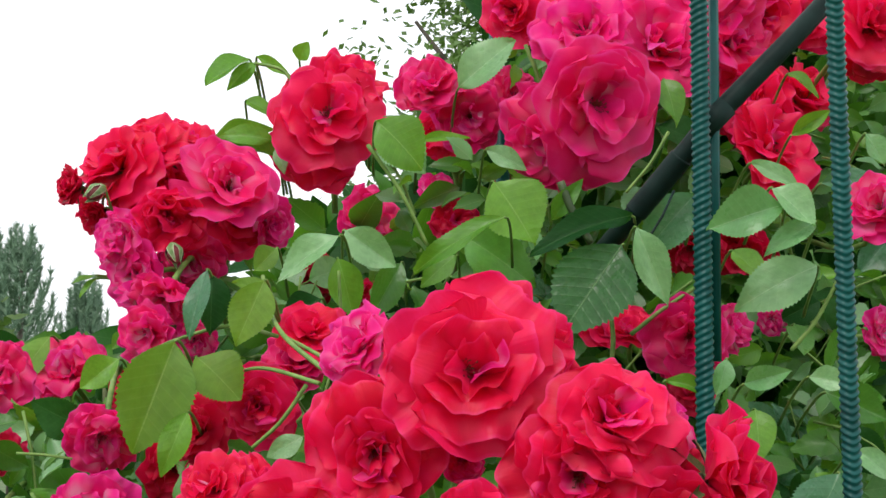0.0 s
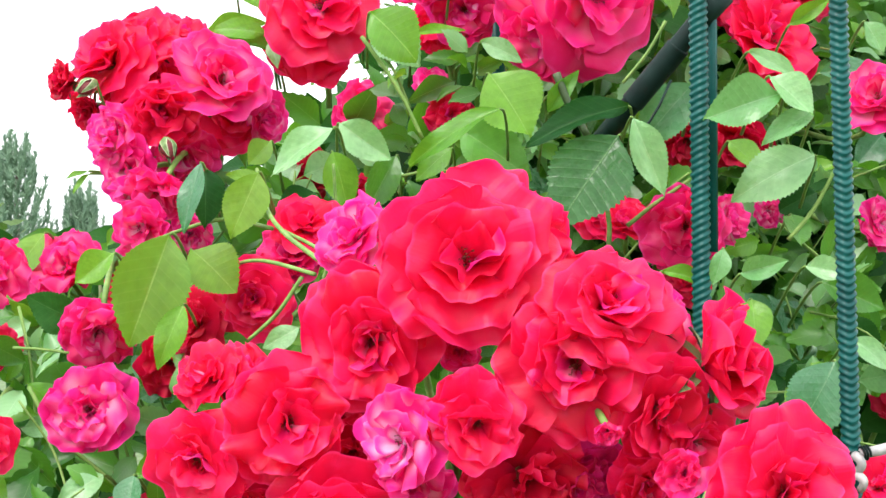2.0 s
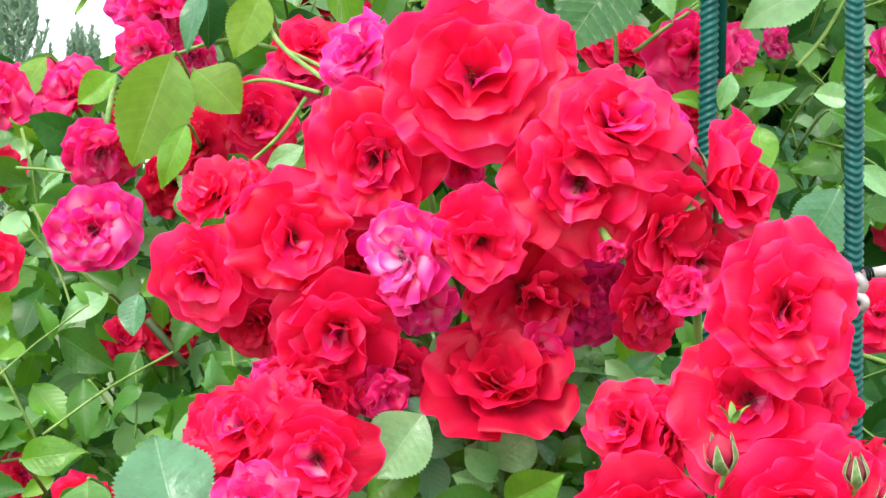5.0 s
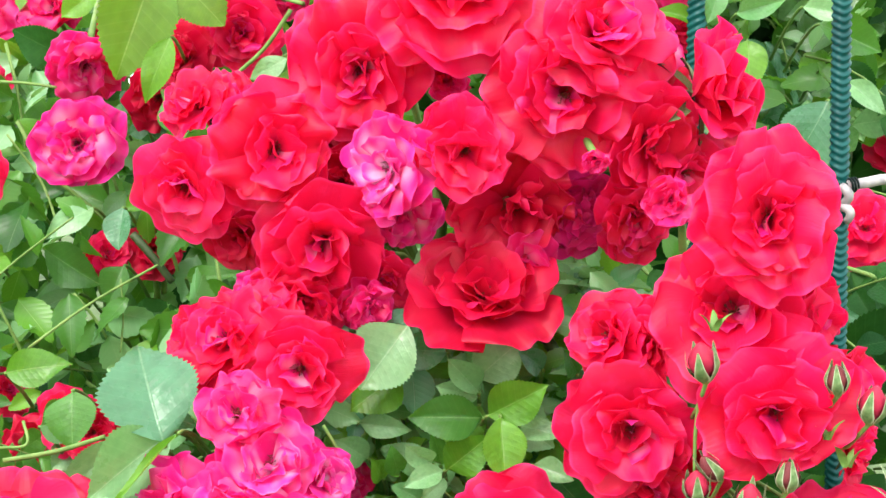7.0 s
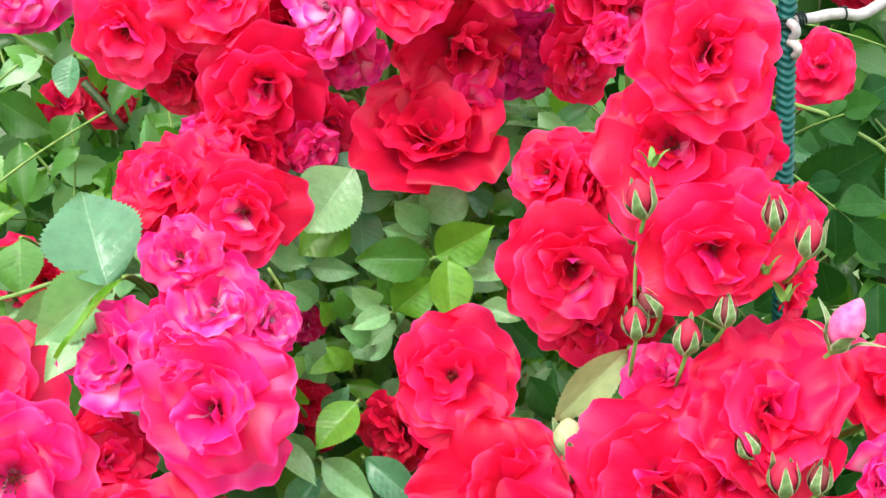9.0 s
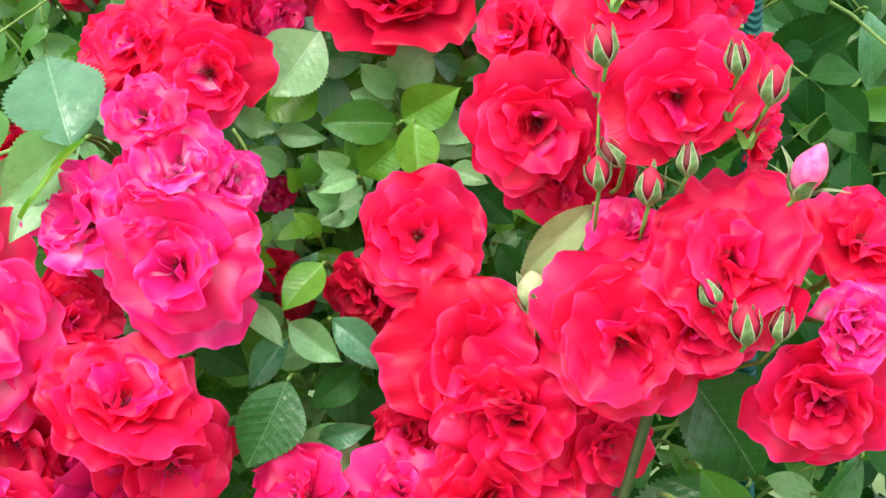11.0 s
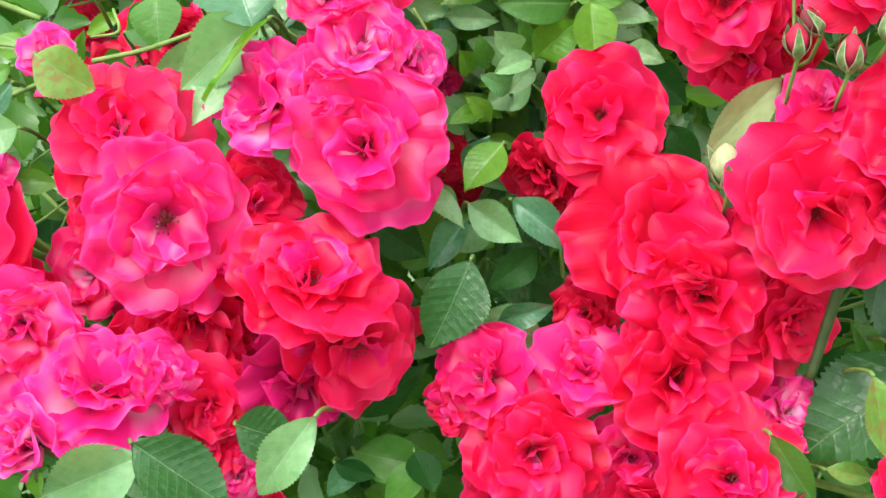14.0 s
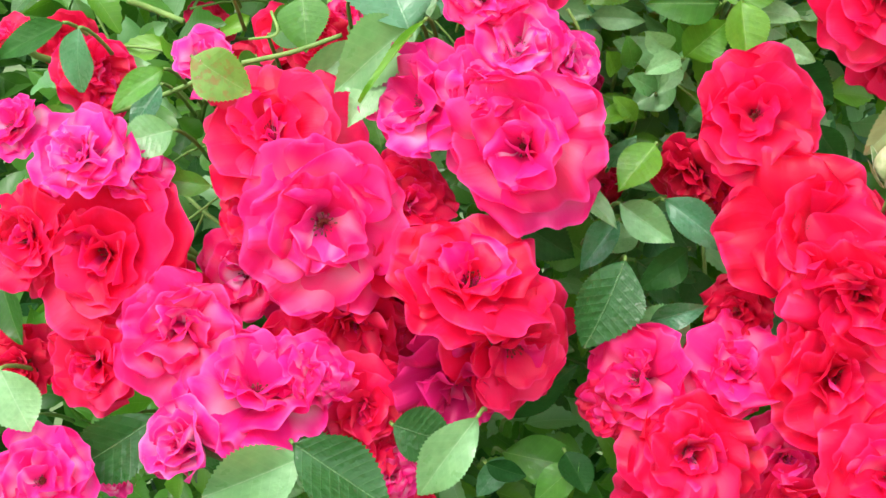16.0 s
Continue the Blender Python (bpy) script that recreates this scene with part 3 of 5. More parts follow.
# ---- the large structure: ground, far trees ----
bm = bmesh.new()
N = 24
vs = [[bm.verts.new((math.copysign(abs(a) ** 3, a) * 600, math.copysign(abs(b) ** 3, b) * 600, 0.0)) for b in (2 * j / N - 1 for j in range(N + 1))] for a in (2 * i / N - 1 for i in range(N + 1))]
for i in range(N):
    for j in range(N):
        bm.faces.new((vs[i][j], vs[i + 1][j], vs[i + 1][j + 1], vs[i][j + 1]))
tagged(new("ground", to_mesh("ground", bm, [SOIL])), "grassy garden soil under the rose bush", "ground", kind="structure")

FAR_LEAF = leaf_material("far_tree_leaf", (0.06, 0.13, 0.03), (0.13, 0.23, 0.06), (0.15, 0.25, 0.08), (0.12, 0.24, 0.03), 0.6)
NEEDLE = plain_material("hazed_green_needles", (0.11, 0.20, 0.13), (0.19, 0.30, 0.19), 0.8, 6)


def clump(out, faces, centre, rng, count, spread, size):
    """Adds small leaves round a twig's end to the lists out and faces."""
    for _ in range(count):
        p = Vector(centre) + Vector((rng.gauss(0, spread), rng.gauss(0, spread), rng.gauss(0, spread * 0.8)))
        a = Vector((rng.uniform(-1, 1), rng.uniform(-1, 1), rng.uniform(-0.8, 0.5))).normalized() * size * rng.uniform(0.7, 1.3)
        b = a.orthogonal().normalized() * size * 0.3
        k = len(out)
        out += [p, p + a * 0.5 + b, p + a, p + a * 0.5 - b]
        faces.append((k, k + 1, k + 2, k + 3))


def broad_tree(place, height, seed, label, spread=1.0, leaf_size=0.13):
    """A leafy tree: trunk, limbs and an uneven crown of small leaves."""
    rng = random.Random(seed)
    e = tagged(new("tree", None), label, "tree")
    e.location = place
    h = height
    part("trunk", tube_mesh("trunk", bow((0, 0, 0), (0.1, 0, h * 0.3), (-0.1, 0, h * 0.5), (0.05, 0, h * 0.8)), 0.16, 0.05, BARK, 9), e, Matrix())
    verts, faces = [], []
    for i in range(36):
        z = h * rng.uniform(0.22, 0.78)
        a = rng.uniform(0, 6.28)
        reach = spread * h * 0.28 * (1.3 - 0.9 * z / h) * rng.uniform(0.55, 1.1)
        end = Vector((math.cos(a) * reach, math.sin(a) * reach, z + h * rng.uniform(0.05, 0.22)))
        pts = bow((0, 0, z), Vector((0, 0, z + 0.2)), end * 0.7 + Vector((0, 0, z * 0.3)), end, 6)
        part("limb", tube_mesh("limb", pts, 0.05, 0.012, BARK, 5), e, Matrix())
        for _ in range(12):
            c = pts[rng.randrange(2, 6)] + Vector((rng.gauss(0, 0.3), rng.gauss(0, 0.3), rng.gauss(0, 0.3))) * h / 8
            clump(verts, faces, c, rng, 64, 0.17 * h / 8, leaf_size)
    part("crown", mesh_of("crown", verts, faces, FAR_LEAF), e, Matrix())


def conifer(place, height, seed):
    """A young pine with upswept shoots thick with needles."""
    rng = random.Random(seed)
    e = tagged(new("conifer_tree", None), "blue-green pine with upright bristling shoots", "tree", "far pines")
    e.location = place
    part("trunk", tube_mesh("trunk", [(0, 0, 0), (0.05, 0, height * 0.5), (0, 0, height)], 0.13, 0.02, BARK, 8), e, Matrix())
    verts, faces = [], []
    for i in range(120):
        z = height * (0.12 + 0.88 * i / 120)
        a = i * 2.4
        reach = height * 0.24 * (1 - z / height) ** 0.75 * rng.uniform(0.6, 1.15) + 0.12
        end = Vector((math.cos(a) * reach, math.sin(a) * reach, z + reach * 0.5 + 0.45))
        pts = bow((0, 0, z - 0.1), Vector((math.cos(a), math.sin(a), 0.1)) * reach * 0.6 + Vector((0, 0, z)), end - Vector((0, 0, 0.5)), end, 7)
        for p, q in zip(pts[1:], pts[2:]):
            for _ in range(26):
                c = p.lerp(q, rng.random())
                d = ((q - p).normalized() * 0.8 + Vector((rng.uniform(-1, 1), rng.uniform(-1, 1), rng.uniform(-0.4, 1)))).normalized() * rng.uniform(0.10, 0.19)
                w = d.orthogonal().normalized() * 0.012
                k = len(verts)
                verts += [c - w, c + w, c + d]
                faces.append((k, k + 1, k + 2))
    part("crown", mesh_of("crown", verts, faces, NEEDLE), e, Matrix())


broad_tree((0.75, 11.0, 0.0), 7.0, 4, "leafy tree with small light leaves behind the roses", 0.82, 0.075)
broad_tree((-5.0, 13.0, 0.0), 4.9, 9, "leafy tree with a rounded crown at the garden's edge", 0.8, 0.13)
conifer((-7.3, 28.0, 0.0), 4.5, 3)
conifer((-8.3, 29.0, 0.0), 4.85, 6)
conifer((-6.6, 30.0, 0.0), 3.8, 8)


# ---- trellis: ribbed rods, brace pipe, wire ----
def ribbed_rod(name, foot, top, radius, label, pitch_m, turn):
    """A steel rod in a ribbed plastic coat: slanting ribs on both sides of a seam."""
    f, t = Vector(foot), Vector(top)
    ln = (t - f).length
    sides, per = 24, 7
    rows = int(ln / pitch_m) * per
    z = (t - f).normalized()
    side = (Vector((1, 0, 0)) - z * z.x).normalized()
    m = Matrix((side, z.cross(side), z)).transposed()
    verts, faces = [], []
    for i in range(rows + 1):
        h = ln * i / rows
        for k in range(sides):
            a = 6.2832 * k / sides
            slant = 1.7 * abs(((a / 6.2832 + turn) % 1.0) * 2 - 1)
            s = (h / pitch_m + slant) % 1.0
            rib = max(0.0, 1 - abs(s - 0.5) * 2.6) ** 0.8
            seam = 0.0003 if k % (sides // 2) == 0 else 0.0
            r = radius * (1 + 0.26 * rib) + seam
            verts.append(m @ Vector((r * math.cos(a), r * math.sin(a), h)))
    for i in range(rows):
        for k in range(sides):
            faces.append((i * sides + k, i * sides + (k + 1) % sides, (i + 1) * sides + (k + 1) % sides, (i + 1) * sides + k))
    faces.append(tuple(range(sides))[::-1])
    faces.append(tuple(rows * sides + k for k in range(sides)))
    me = mesh_of(name, verts, faces, ROD)
    me.polygons.foreach_set("use_smooth", [True] * len(me.polygons))
    ob = new(name, me)
    ob.location = foot
    return tagged(ob, label, "garden stake", "rods of the trellis")


ribbed_rod("trellis_rod", (0.1851, 0.9725, -0.05), (0.1628, 0.9796, 2.25), 0.0048, "ribbed teal plastic-coated rod standing in the rose bush", 0.0045, 0.45)
ribbed_rod("trellis_rod", (0.2376, 0.76, -0.05), (0.1865, 0.76, 2.25), 0.0038, "ribbed teal plastic-coated rod with chevron ribs among rose leaves", 0.0036, 0.25)
tagged(new("trellis_bar", tube_mesh("trellis_bar", [(0.1794, 0.9976, 1.6455), (0.1792, 0.9976, 1.7681), (0.1789, 0.9976, 1.8907)], 0.0032, 0.0032, ROD, 6)), "smooth narrow teal bar tied behind a ribbed rod", "garden stake", "rods of the trellis")
tagged(new("trellis_bar", tube_mesh("trellis_bar", [(0.0922, 1.33, 1.2), (0.0678, 1.33, 1.65), (0.0433, 1.33, 2.1)], 0.006, 0.006, ROD, 8)), "smooth teal bar hidden behind leaves", "garden stake", "rods of the trellis")
brace = tagged(new("brace_pipe", tube_mesh("brace_pipe", [(0.2869, 1.0376, 1.915), (0.2351, 1.0276, 1.8582), (0.1783, 0.9976, 1.799), (0.1547, 1.0126, 1.7693), (0.1282, 1.0276, 1.7366), (0.1028, 1.0776, 1.7056)], 0.0068, 0.0066, PIPE, 12)), "dark green-black brace pipe slanting through the trellis", "pipe")
def winding(centre, along, radius, turns, gauge, pitch_m):
    """A few turns of thin wire round a line."""
    m = Vector(along).to_track_quat("Z", "Y").to_matrix()
    n = int(turns * 12)
    pts = [Vector(centre) + m @ Vector((radius * math.cos(6.2832 * i / 12), radius * math.sin(6.2832 * i / 12), (i / 12 - turns / 2) * pitch_m)) for i in range(n + 1)]
    return tube_mesh("winding", pts, gauge, gauge, PIPE, 6)


cable = tagged(new("cable", tube_mesh("cable", [(0.2721, 0.79, 1.5524), (0.2512, 0.778, 1.5479), (0.243, 0.772, 1.5438), (0.2367, 0.768, 1.5421), (0.2294, 0.764, 1.5433), (0.2213, 0.76, 1.5429), (0.2141, 0.757, 1.5415), (0.2053, 0.754, 1.5403)], 0.0028, 0.0026, WIRE, 12)), "grey-white garden cable wired to the ribbed rod", "cable")
part("winding", winding((0.2071, 0.754, 1.5406), (1, 0.1, 0.14), 0.0031, 2.6, 0.0006, 0.0014), cable, Matrix(), "dark binding wire")
part("winding", winding((0.2294, 0.764, 1.5433), (1, 0.4, 0.0), 0.0031, 1.4, 0.0005, 0.0012), cable, Matrix(), "dark binding wire")
tie = tagged(new("cable_tie", winding((0.2023, 0.76, 1.5389), (0.022, 0, -1), 0.0053, 3.0, 0.0007, 0.0018)), "dark wire tie wound round the ribbed rod", "cable tie")
part("loose_end", tube_mesh("loose_end", bow((0.2025, 0.755, 1.5393), (0.2048, 0.750, 1.5379), (0.2062, 0.751, 1.5343), (0.2034, 0.7545, 1.5320), 8), 0.0024, 0.0021, WIRE, 9), tie, Matrix(), "grey-white cable stub bent downwards")
part("loose_end", tube_mesh("loose_end", bow((0.2029, 0.755, 1.5305), (0.2057, 0.750, 1.5297), (0.2071, 0.751, 1.5263), (0.2048, 0.7545, 1.5235), 8), 0.0024, 0.0019, WIRE, 9), tie, Matrix(), "grey-white cable stub bent downwards")
part("collar", tube_mesh("collar", [(0.1866, 0.9976, 1.8071), (0.1789, 0.9976, 1.799), (0.1711, 0.9976, 1.791)], 0.0077, 0.0077, PIPE, 14), brace, Matrix(), "black clamp where pipe meets rod")
part("sleeve", tube_mesh("sleeve", [(0.1600, 1.0092, 1.7760), (0.1594, 1.0096, 1.7752), (0.1547, 1.0126, 1.7693), (0.1330, 1.0249, 1.7425), (0.1326, 1.0252, 1.7420)], 0.0079, 0.0076, PIPE, 14), brace, Matrix(), "scuffed black-green sleeve round the pipe")


# ---- the rose bush: old canes, deep foliage ----
def bush_top(ax):
    """The bush's outline against the sky, seen from where one stands in front: rise over distance for a sideways slope."""
    steps = ((-0.30, 0.055), (-0.21, 0.06), (-0.165, 0.075), (-0.11, 0.112), (-0.095, 0.128), (-0.055, 0.152), (-0.04, 0.168), (-0.01, 0.175), (0.02, 0.21), (0.06, 0.30), (0.35, 0.33))
    for (a, b), (c, d) in zip(steps, steps[1:]):
        if ax < c:
            return b + (d - b) * max(0.0, (ax - a) / (c - a))
    return 0.33


def bush_front(z):
    """Distance of the bush's front from where one stands, by height."""
    steps = ((0.0, 0.80), (1.20, 0.70), (1.40, 0.76), (1.50, 0.84), (1.58, 0.95), (1.68, 1.07), (1.80, 1.14), (2.4, 1.25))
    for (a, b), (c, d) in zip(steps, steps[1:]):
        if z < c:
            return b + (d - b) * (z - a) / (c - a)
    return 1.25


# ---- flowering shoots ----
shoot = truss("cluster of ruffled crimson roses on an arching green cane", (-0.193, 1.292, 1.65))
bloom(shoot, (-0.2602, 1.1614, 1.774), 0.0186, -50, 5, "crimson", -20)
bloom(shoot, (-0.2498, 1.2015, 1.7602), 0.0206, -43, -35, "crimson", -10)
bloom(shoot, (-0.2295, 1.163, 1.7893), 0.0346, -33, 29, "red")
bloom(shoot, (-0.2092, 1.1828, 1.8046), 0.0298, -5, 39, "red")
bloom(shoot, (-0.1853, 1.202, 1.8128), 0.0250, 21, 45, "red", 5)
bloom(shoot, (-0.1852, 1.1233, 1.7485), 0.0307, 15, -21, "red", -25)
bloom(shoot, (-0.1476, 1.1337, 1.7706), 0.0397, 18, 34, "rose")
bloom(shoot, (-0.1428, 1.1731, 1.7538), 0.0312, 34, 5, "red")
bloom(shoot, (-0.1177, 1.1615, 1.7483), 0.0203, 51, -13, "pink", -10)
bloom(shoot, (-0.2164, 1.1219, 1.7295), 0.0247, -50, 0, "pink")
bloom(shoot, (-0.2044, 1.1223, 1.7065), 0.0280, -46, -15, "pink")
bloom(shoot, (-0.179, 1.0818, 1.6902), 0.0237, -22, -46, "rose")
bloom(shoot, (-0.1849, 1.0624, 1.6631), 0.0224, -25, -6, "rose", -5)
bloom(shoot, (-0.1789, 1.2225, 1.7422), 0.0255, 0, -36, "pink")
bloom(shoot, (-0.1628, 1.102, 1.6617), 0.0187, 0, -26, "pink")
bloom(shoot, (-0.2176, 1.1832, 1.781), 0.0295, -10, 21, "red")
bloom(shoot, (-0.203, 1.1933, 1.7715), 0.0280, -0, -4, "crimson")
bloom(shoot, (-0.1748, 1.1625, 1.7211), 0.0246, 10, -29, "rose")
bloom(shoot, (-0.2208, 1.1525, 1.7307), 0.0226, -20, -4, "pink")
rosebud(shoot, (-0.2366, 1.12, 1.7646), 0.0076, -0.3, -0.3, "green")
rosebud(shoot, (-0.1768, 1.1, 1.7201), 0.0077, 0.2, -0.5, "green")
shoot = truss("large scarlet rose with drooping petals on a thin stem", (-0.079, 1.294, 1.774))
bloom(shoot, (-0.0809, 1.1946, 1.8356), 0.0408, 11, 16, "red", 5)
bloom(shoot, (-0.0891, 1.2245, 1.8154), 0.0373, -5, -1, "red", -5)
bloom(shoot, (-0.0656, 1.2227, 1.8654), 0.0305, 27, 35, "red")
shoot = truss("small group of pinkish red roses half hidden by leaves", (0.023, 1.423, 1.806))
bloom(shoot, (-0.0048, 1.263, 1.8726), 0.0271, -10, 19, "rose")
bloom(shoot, (0.0298, 1.2831, 1.8552), 0.0295, -10, -26, "rose")
bloom(shoot, (0.064, 1.3026, 1.8763), 0.0225, 9, 14, "rose")
bloom(shoot, (0.0042, 1.3528, 1.85), 0.0233, -0, -6, "red")
shoot = truss("heavy cluster of red and pink roses beside the green trellis rod", (0.141, 1.324, 1.792))
bloom(shoot, (0.1187, 1.1457, 1.835), 0.0490, 10, -11, "rose")
bloom(shoot, (0.0905, 1.1734, 1.8202), 0.0388, -37, -25, "rose", 5)
bloom(shoot, (0.1123, 1.1818, 1.8038), 0.0271, -11, -56, "rose")
bloom(shoot, (0.1129, 1.1844, 1.8959), 0.0419, -15, 24, "pink")
bloom(shoot, (0.1689, 1.206, 1.8933), 0.0518, 9, 14, "rose")
bloom(shoot, (0.1507, 1.2255, 1.9431), 0.0472, -0, 14, "pink")
bloom(shoot, (0.2335, 1.2542, 1.9119), 0.0386, 24, 5, "rose")
bloom(shoot, (0.216, 1.2458, 1.9596), 0.0481, -0, 4, "rose")
bloom(shoot, (0.0674, 1.2534, 1.9358), 0.0300, -20, -6, "red")
shoot = truss("group of scarlet roses hanging behind the trellis rods", (0.296, 1.394, 1.714))
bloom(shoot, (0.2578, 1.2038, 1.8127), 0.0411, 30, 27, "red", 5)
bloom(shoot, (0.2539, 1.2434, 1.8556), 0.0372, -41, -0, "red")
bloom(shoot, (0.2935, 1.2628, 1.8675), 0.0339, 41, 26, "red")
bloom(shoot, (0.2698, 1.3044, 1.9488), 0.0377, 11, 1, "red")
bloom(shoot, (0.3198, 1.1538, 1.897), 0.0333, 17, 8, "red")
bloom(shoot, (0.3375, 1.2015, 1.8861), 0.0231, 7, -57, "crimson")
bloom(shoot, (0.3205, 1.3236, 1.9502), 0.0306, -5, -5, "red")
bloom(shoot, (0.299, 1.0527, 1.7483), 0.0260, -5, 28, "rose")
bloom(shoot, (0.3103, 1.1019, 1.6686), 0.0187, 31, 8, "pink")
shoot = truss("crumpled pink rose among leaves behind a trellis rod", (0.182, 1.272, 1.597))
bloom(shoot, (0.1691, 1.0334, 1.6621), 0.0295, -14, -3, "rose")
bloom(shoot, (0.1593, 1.0806, 1.6562), 0.0203, -74, -20, "rose")
bloom(shoot, (0.1999, 1.0616, 1.669), 0.0168, 37, 16, "pink")
bloom(shoot, (0.1796, 1.1018, 1.6285), 0.0166, -9, 26, "crimson")
bloom(shoot, (0.1244, 1.1525, 1.6803), 0.0217, 1, 18, "red")
bloom(shoot, (0.1929, 1.1819, 1.7405), 0.0268, -20, -51, "crimson")
bloom(shoot, (0.232, 1.2021, 1.7411), 0.0281, -13, -50, "crimson")
bloom(shoot, (0.1386, 1.1017, 1.6703), 0.0187, -0, 42, "red")
bloom(shoot, (0.246, 1.1514, 1.6819), 0.0122, 12, -3, "pink")
shoot = truss("loose red roses deep among leaves and green stems", (-0.06, 1.432, 1.577))
bloom(shoot, (-0.0948, 1.2821, 1.722), 0.0232, 36, 22, "crimson")
bloom(shoot, (-0.0567, 1.2821, 1.7018), 0.0203, 15, 27, "red")
bloom(shoot, (-0.0711, 0.9822, 1.6573), 0.0243, 7, 41, "red", 5)
bloom(shoot, (-0.0802, 0.9823, 1.6404), 0.0236, -20, 31, "rose")
bloom(shoot, (-0.0987, 0.9529, 1.6142), 0.0249, 12, -9, "red")
bloom(shoot, (-0.0561, 1.3528, 1.7796), 0.0255, 17, 17, "rose")
bloom(shoot, (0.0188, 1.3424, 1.7769), 0.0203, -3, 6, "red")
bloom(shoot, (0.062, 1.3614, 1.8157), 0.0134, -1, 28, "red")
bloom(shoot, (0.0043, 1.3618, 1.8032), 0.0165, -0, 23, "pink")
bloom(shoot, (-0.1333, 0.9626, 1.5995), 0.0237, -20, 16, "crimson")
bloom(shoot, (-0.1552, 0.9823, 1.577), 0.0227, 28, -17, "crimson")
shoot = truss("pinkish red roses at the end of a leafy side shoot", (-0.253, 1.322, 1.549))
bloom(shoot, (-0.2701, 1.2027, 1.64), 0.0298, -15, 38, "rose")
bloom(shoot, (-0.1973, 0.9824, 1.5949), 0.0245, 6, -36, "rose", 10)
bloom(shoot, (-0.2215, 1.202, 1.622), 0.0180, -20, -15, "crimson")
bloom(shoot, (-0.3234, 1.2524, 1.6444), 0.0211, -17, -14, "rose")
bloom(shoot, (-0.2161, 1.2521, 1.6777), 0.0198, 28, -8, "rose")
bloom(shoot, (-0.2879, 1.1013, 1.5845), 0.0124, 29, -5, "red")
shoot = truss("single magenta pink rose with crowded frilled petals", (-0.192, 1.013, 1.5))
bloom(shoot, (-0.1922, 0.9434, 1.5502), 0.0282, -5, -4, "pink", -5)
shoot = truss("red rose at the outer edge of the bush", (-0.278, 1.223, 1.502))
bloom(shoot, (-0.2429, 0.902, 1.5307), 0.0175, 20, -3, "red")
bloom(shoot, (-0.2828, 1.0518, 1.5849), 0.0157, 20, 2, "red")
bloom(shoot, (-0.3078, 1.153, 1.6342), 0.0258, -0, 11, "rose")
shoot = truss("dense truss of large scarlet roses at eye height", (0.013, 0.893, 1.444))
bloom(shoot, (0.0179, 0.7798, 1.6312), 0.0411, 0, 12, "red")
bloom(shoot, (0.0324, 0.8129, 1.6496), 0.0342, 5, 45, "red", 5)
bloom(shoot, (-0.0331, 0.8221, 1.6432), 0.0213, -30, 20, "pink", 5)
bloom(shoot, (0.0549, 0.8122, 1.6394), 0.0242, 40, 10, "red")
bloom(shoot, (-0.0248, 0.7893, 1.5939), 0.0334, -8, 0, "red")
bloom(shoot, (0.0188, 0.8018, 1.5891), 0.0156, 0, -10, "rose", -30)
bloom(shoot, (0.0722, 0.7596, 1.5785), 0.0368, 0, -12, "red")
bloom(shoot, (0.0880, 0.7560, 1.6085), 0.0312, 8, 30, "red", 5)
bloom(shoot, (0.1189, 0.7913, 1.6032), 0.0148, 40, 10, "pink")
bloom(shoot, (0.1380, 0.7621, 1.5820), 0.0345, 56, 18, "red", -20)
bloom(shoot, (0.1305, 0.772, 1.5454), 0.0215, 25, -8, "red")
bloom(shoot, (0.1242, 0.785, 1.5761), 0.0190, 35, 10, "crimson", -10)
bloom(shoot, (0.1124, 0.7624, 1.56), 0.0262, 24, -15, "red")
bloom(shoot, (-0.0648, 0.7687, 1.5533), 0.0309, 5, 2, "red")
bloom(shoot, (-0.1034, 0.7771, 1.5330), 0.0270, -24, -5, "red", 5)
bloom(shoot, (-0.1015, 0.7917, 1.5726), 0.0189, -25, 35, "red")
bloom(shoot, (-0.0872, 0.8016, 1.5724), 0.0180, -5, 40, "red")
bloom(shoot, (-0.0408, 0.8229, 1.5685), 0.0246, 0, -10, "crimson")
bloom(shoot, (-0.0066, 0.7523, 1.5463), 0.0242, -36, 2, "pinkwhite")
bloom(shoot, (0.0258, 0.7479, 1.5553), 0.0239, 0, 0, "red", -10)
bloom(shoot, (0.048, 0.7784, 1.5281), 0.0304, 10, -20, "crimson")
bloom(shoot, (-0.0025, 0.7819, 1.5245), 0.0193, -9, -35, "pink", -5)
bloom(shoot, (-0.0411, 0.7683, 1.5099), 0.0309, -5, -28, "red")
bloom(shoot, (-0.0822, 0.792, 1.509), 0.0207, -20, -30, "crimson")
bloom(shoot, (-0.0258, 0.8121, 1.5324), 0.0182, 0, -20, "crimson")
bloom(shoot, (0.0853, 0.736, 1.5518), 0.0093, 0, -30, "rose", -35)
bloom(shoot, (0.0871, 0.792, 1.524), 0.0207, 30, -20, "plum")
bloom(shoot, (0.1098, 0.7723, 1.5262), 0.0213, 10, -25, "red")
bloom(shoot, (0.122, 0.7415, 1.5301), 0.0122, 0, 0, "rose", -40)
bloom(shoot, (0.0349, 0.7684, 1.4833), 0.0350, 0, 46, "crimson", -6)
bloom(shoot, (0.0763, 0.7873, 1.5236), 0.0216, 19, -19, "plum")
bloom(shoot, (0.1084, 0.7818, 1.515), 0.0169, 9, -28, "red")
bloom(shoot, (-0.0507, 0.7725, 1.4825), 0.0242, -9, -29, "red")
bloom(shoot, (-0.0228, 0.7764, 1.4794), 0.0139, 19, -24, "rose", -10)
bloom(shoot, (-0.0713, 0.7764, 1.4836), 0.0122, -20, -4, "pink")
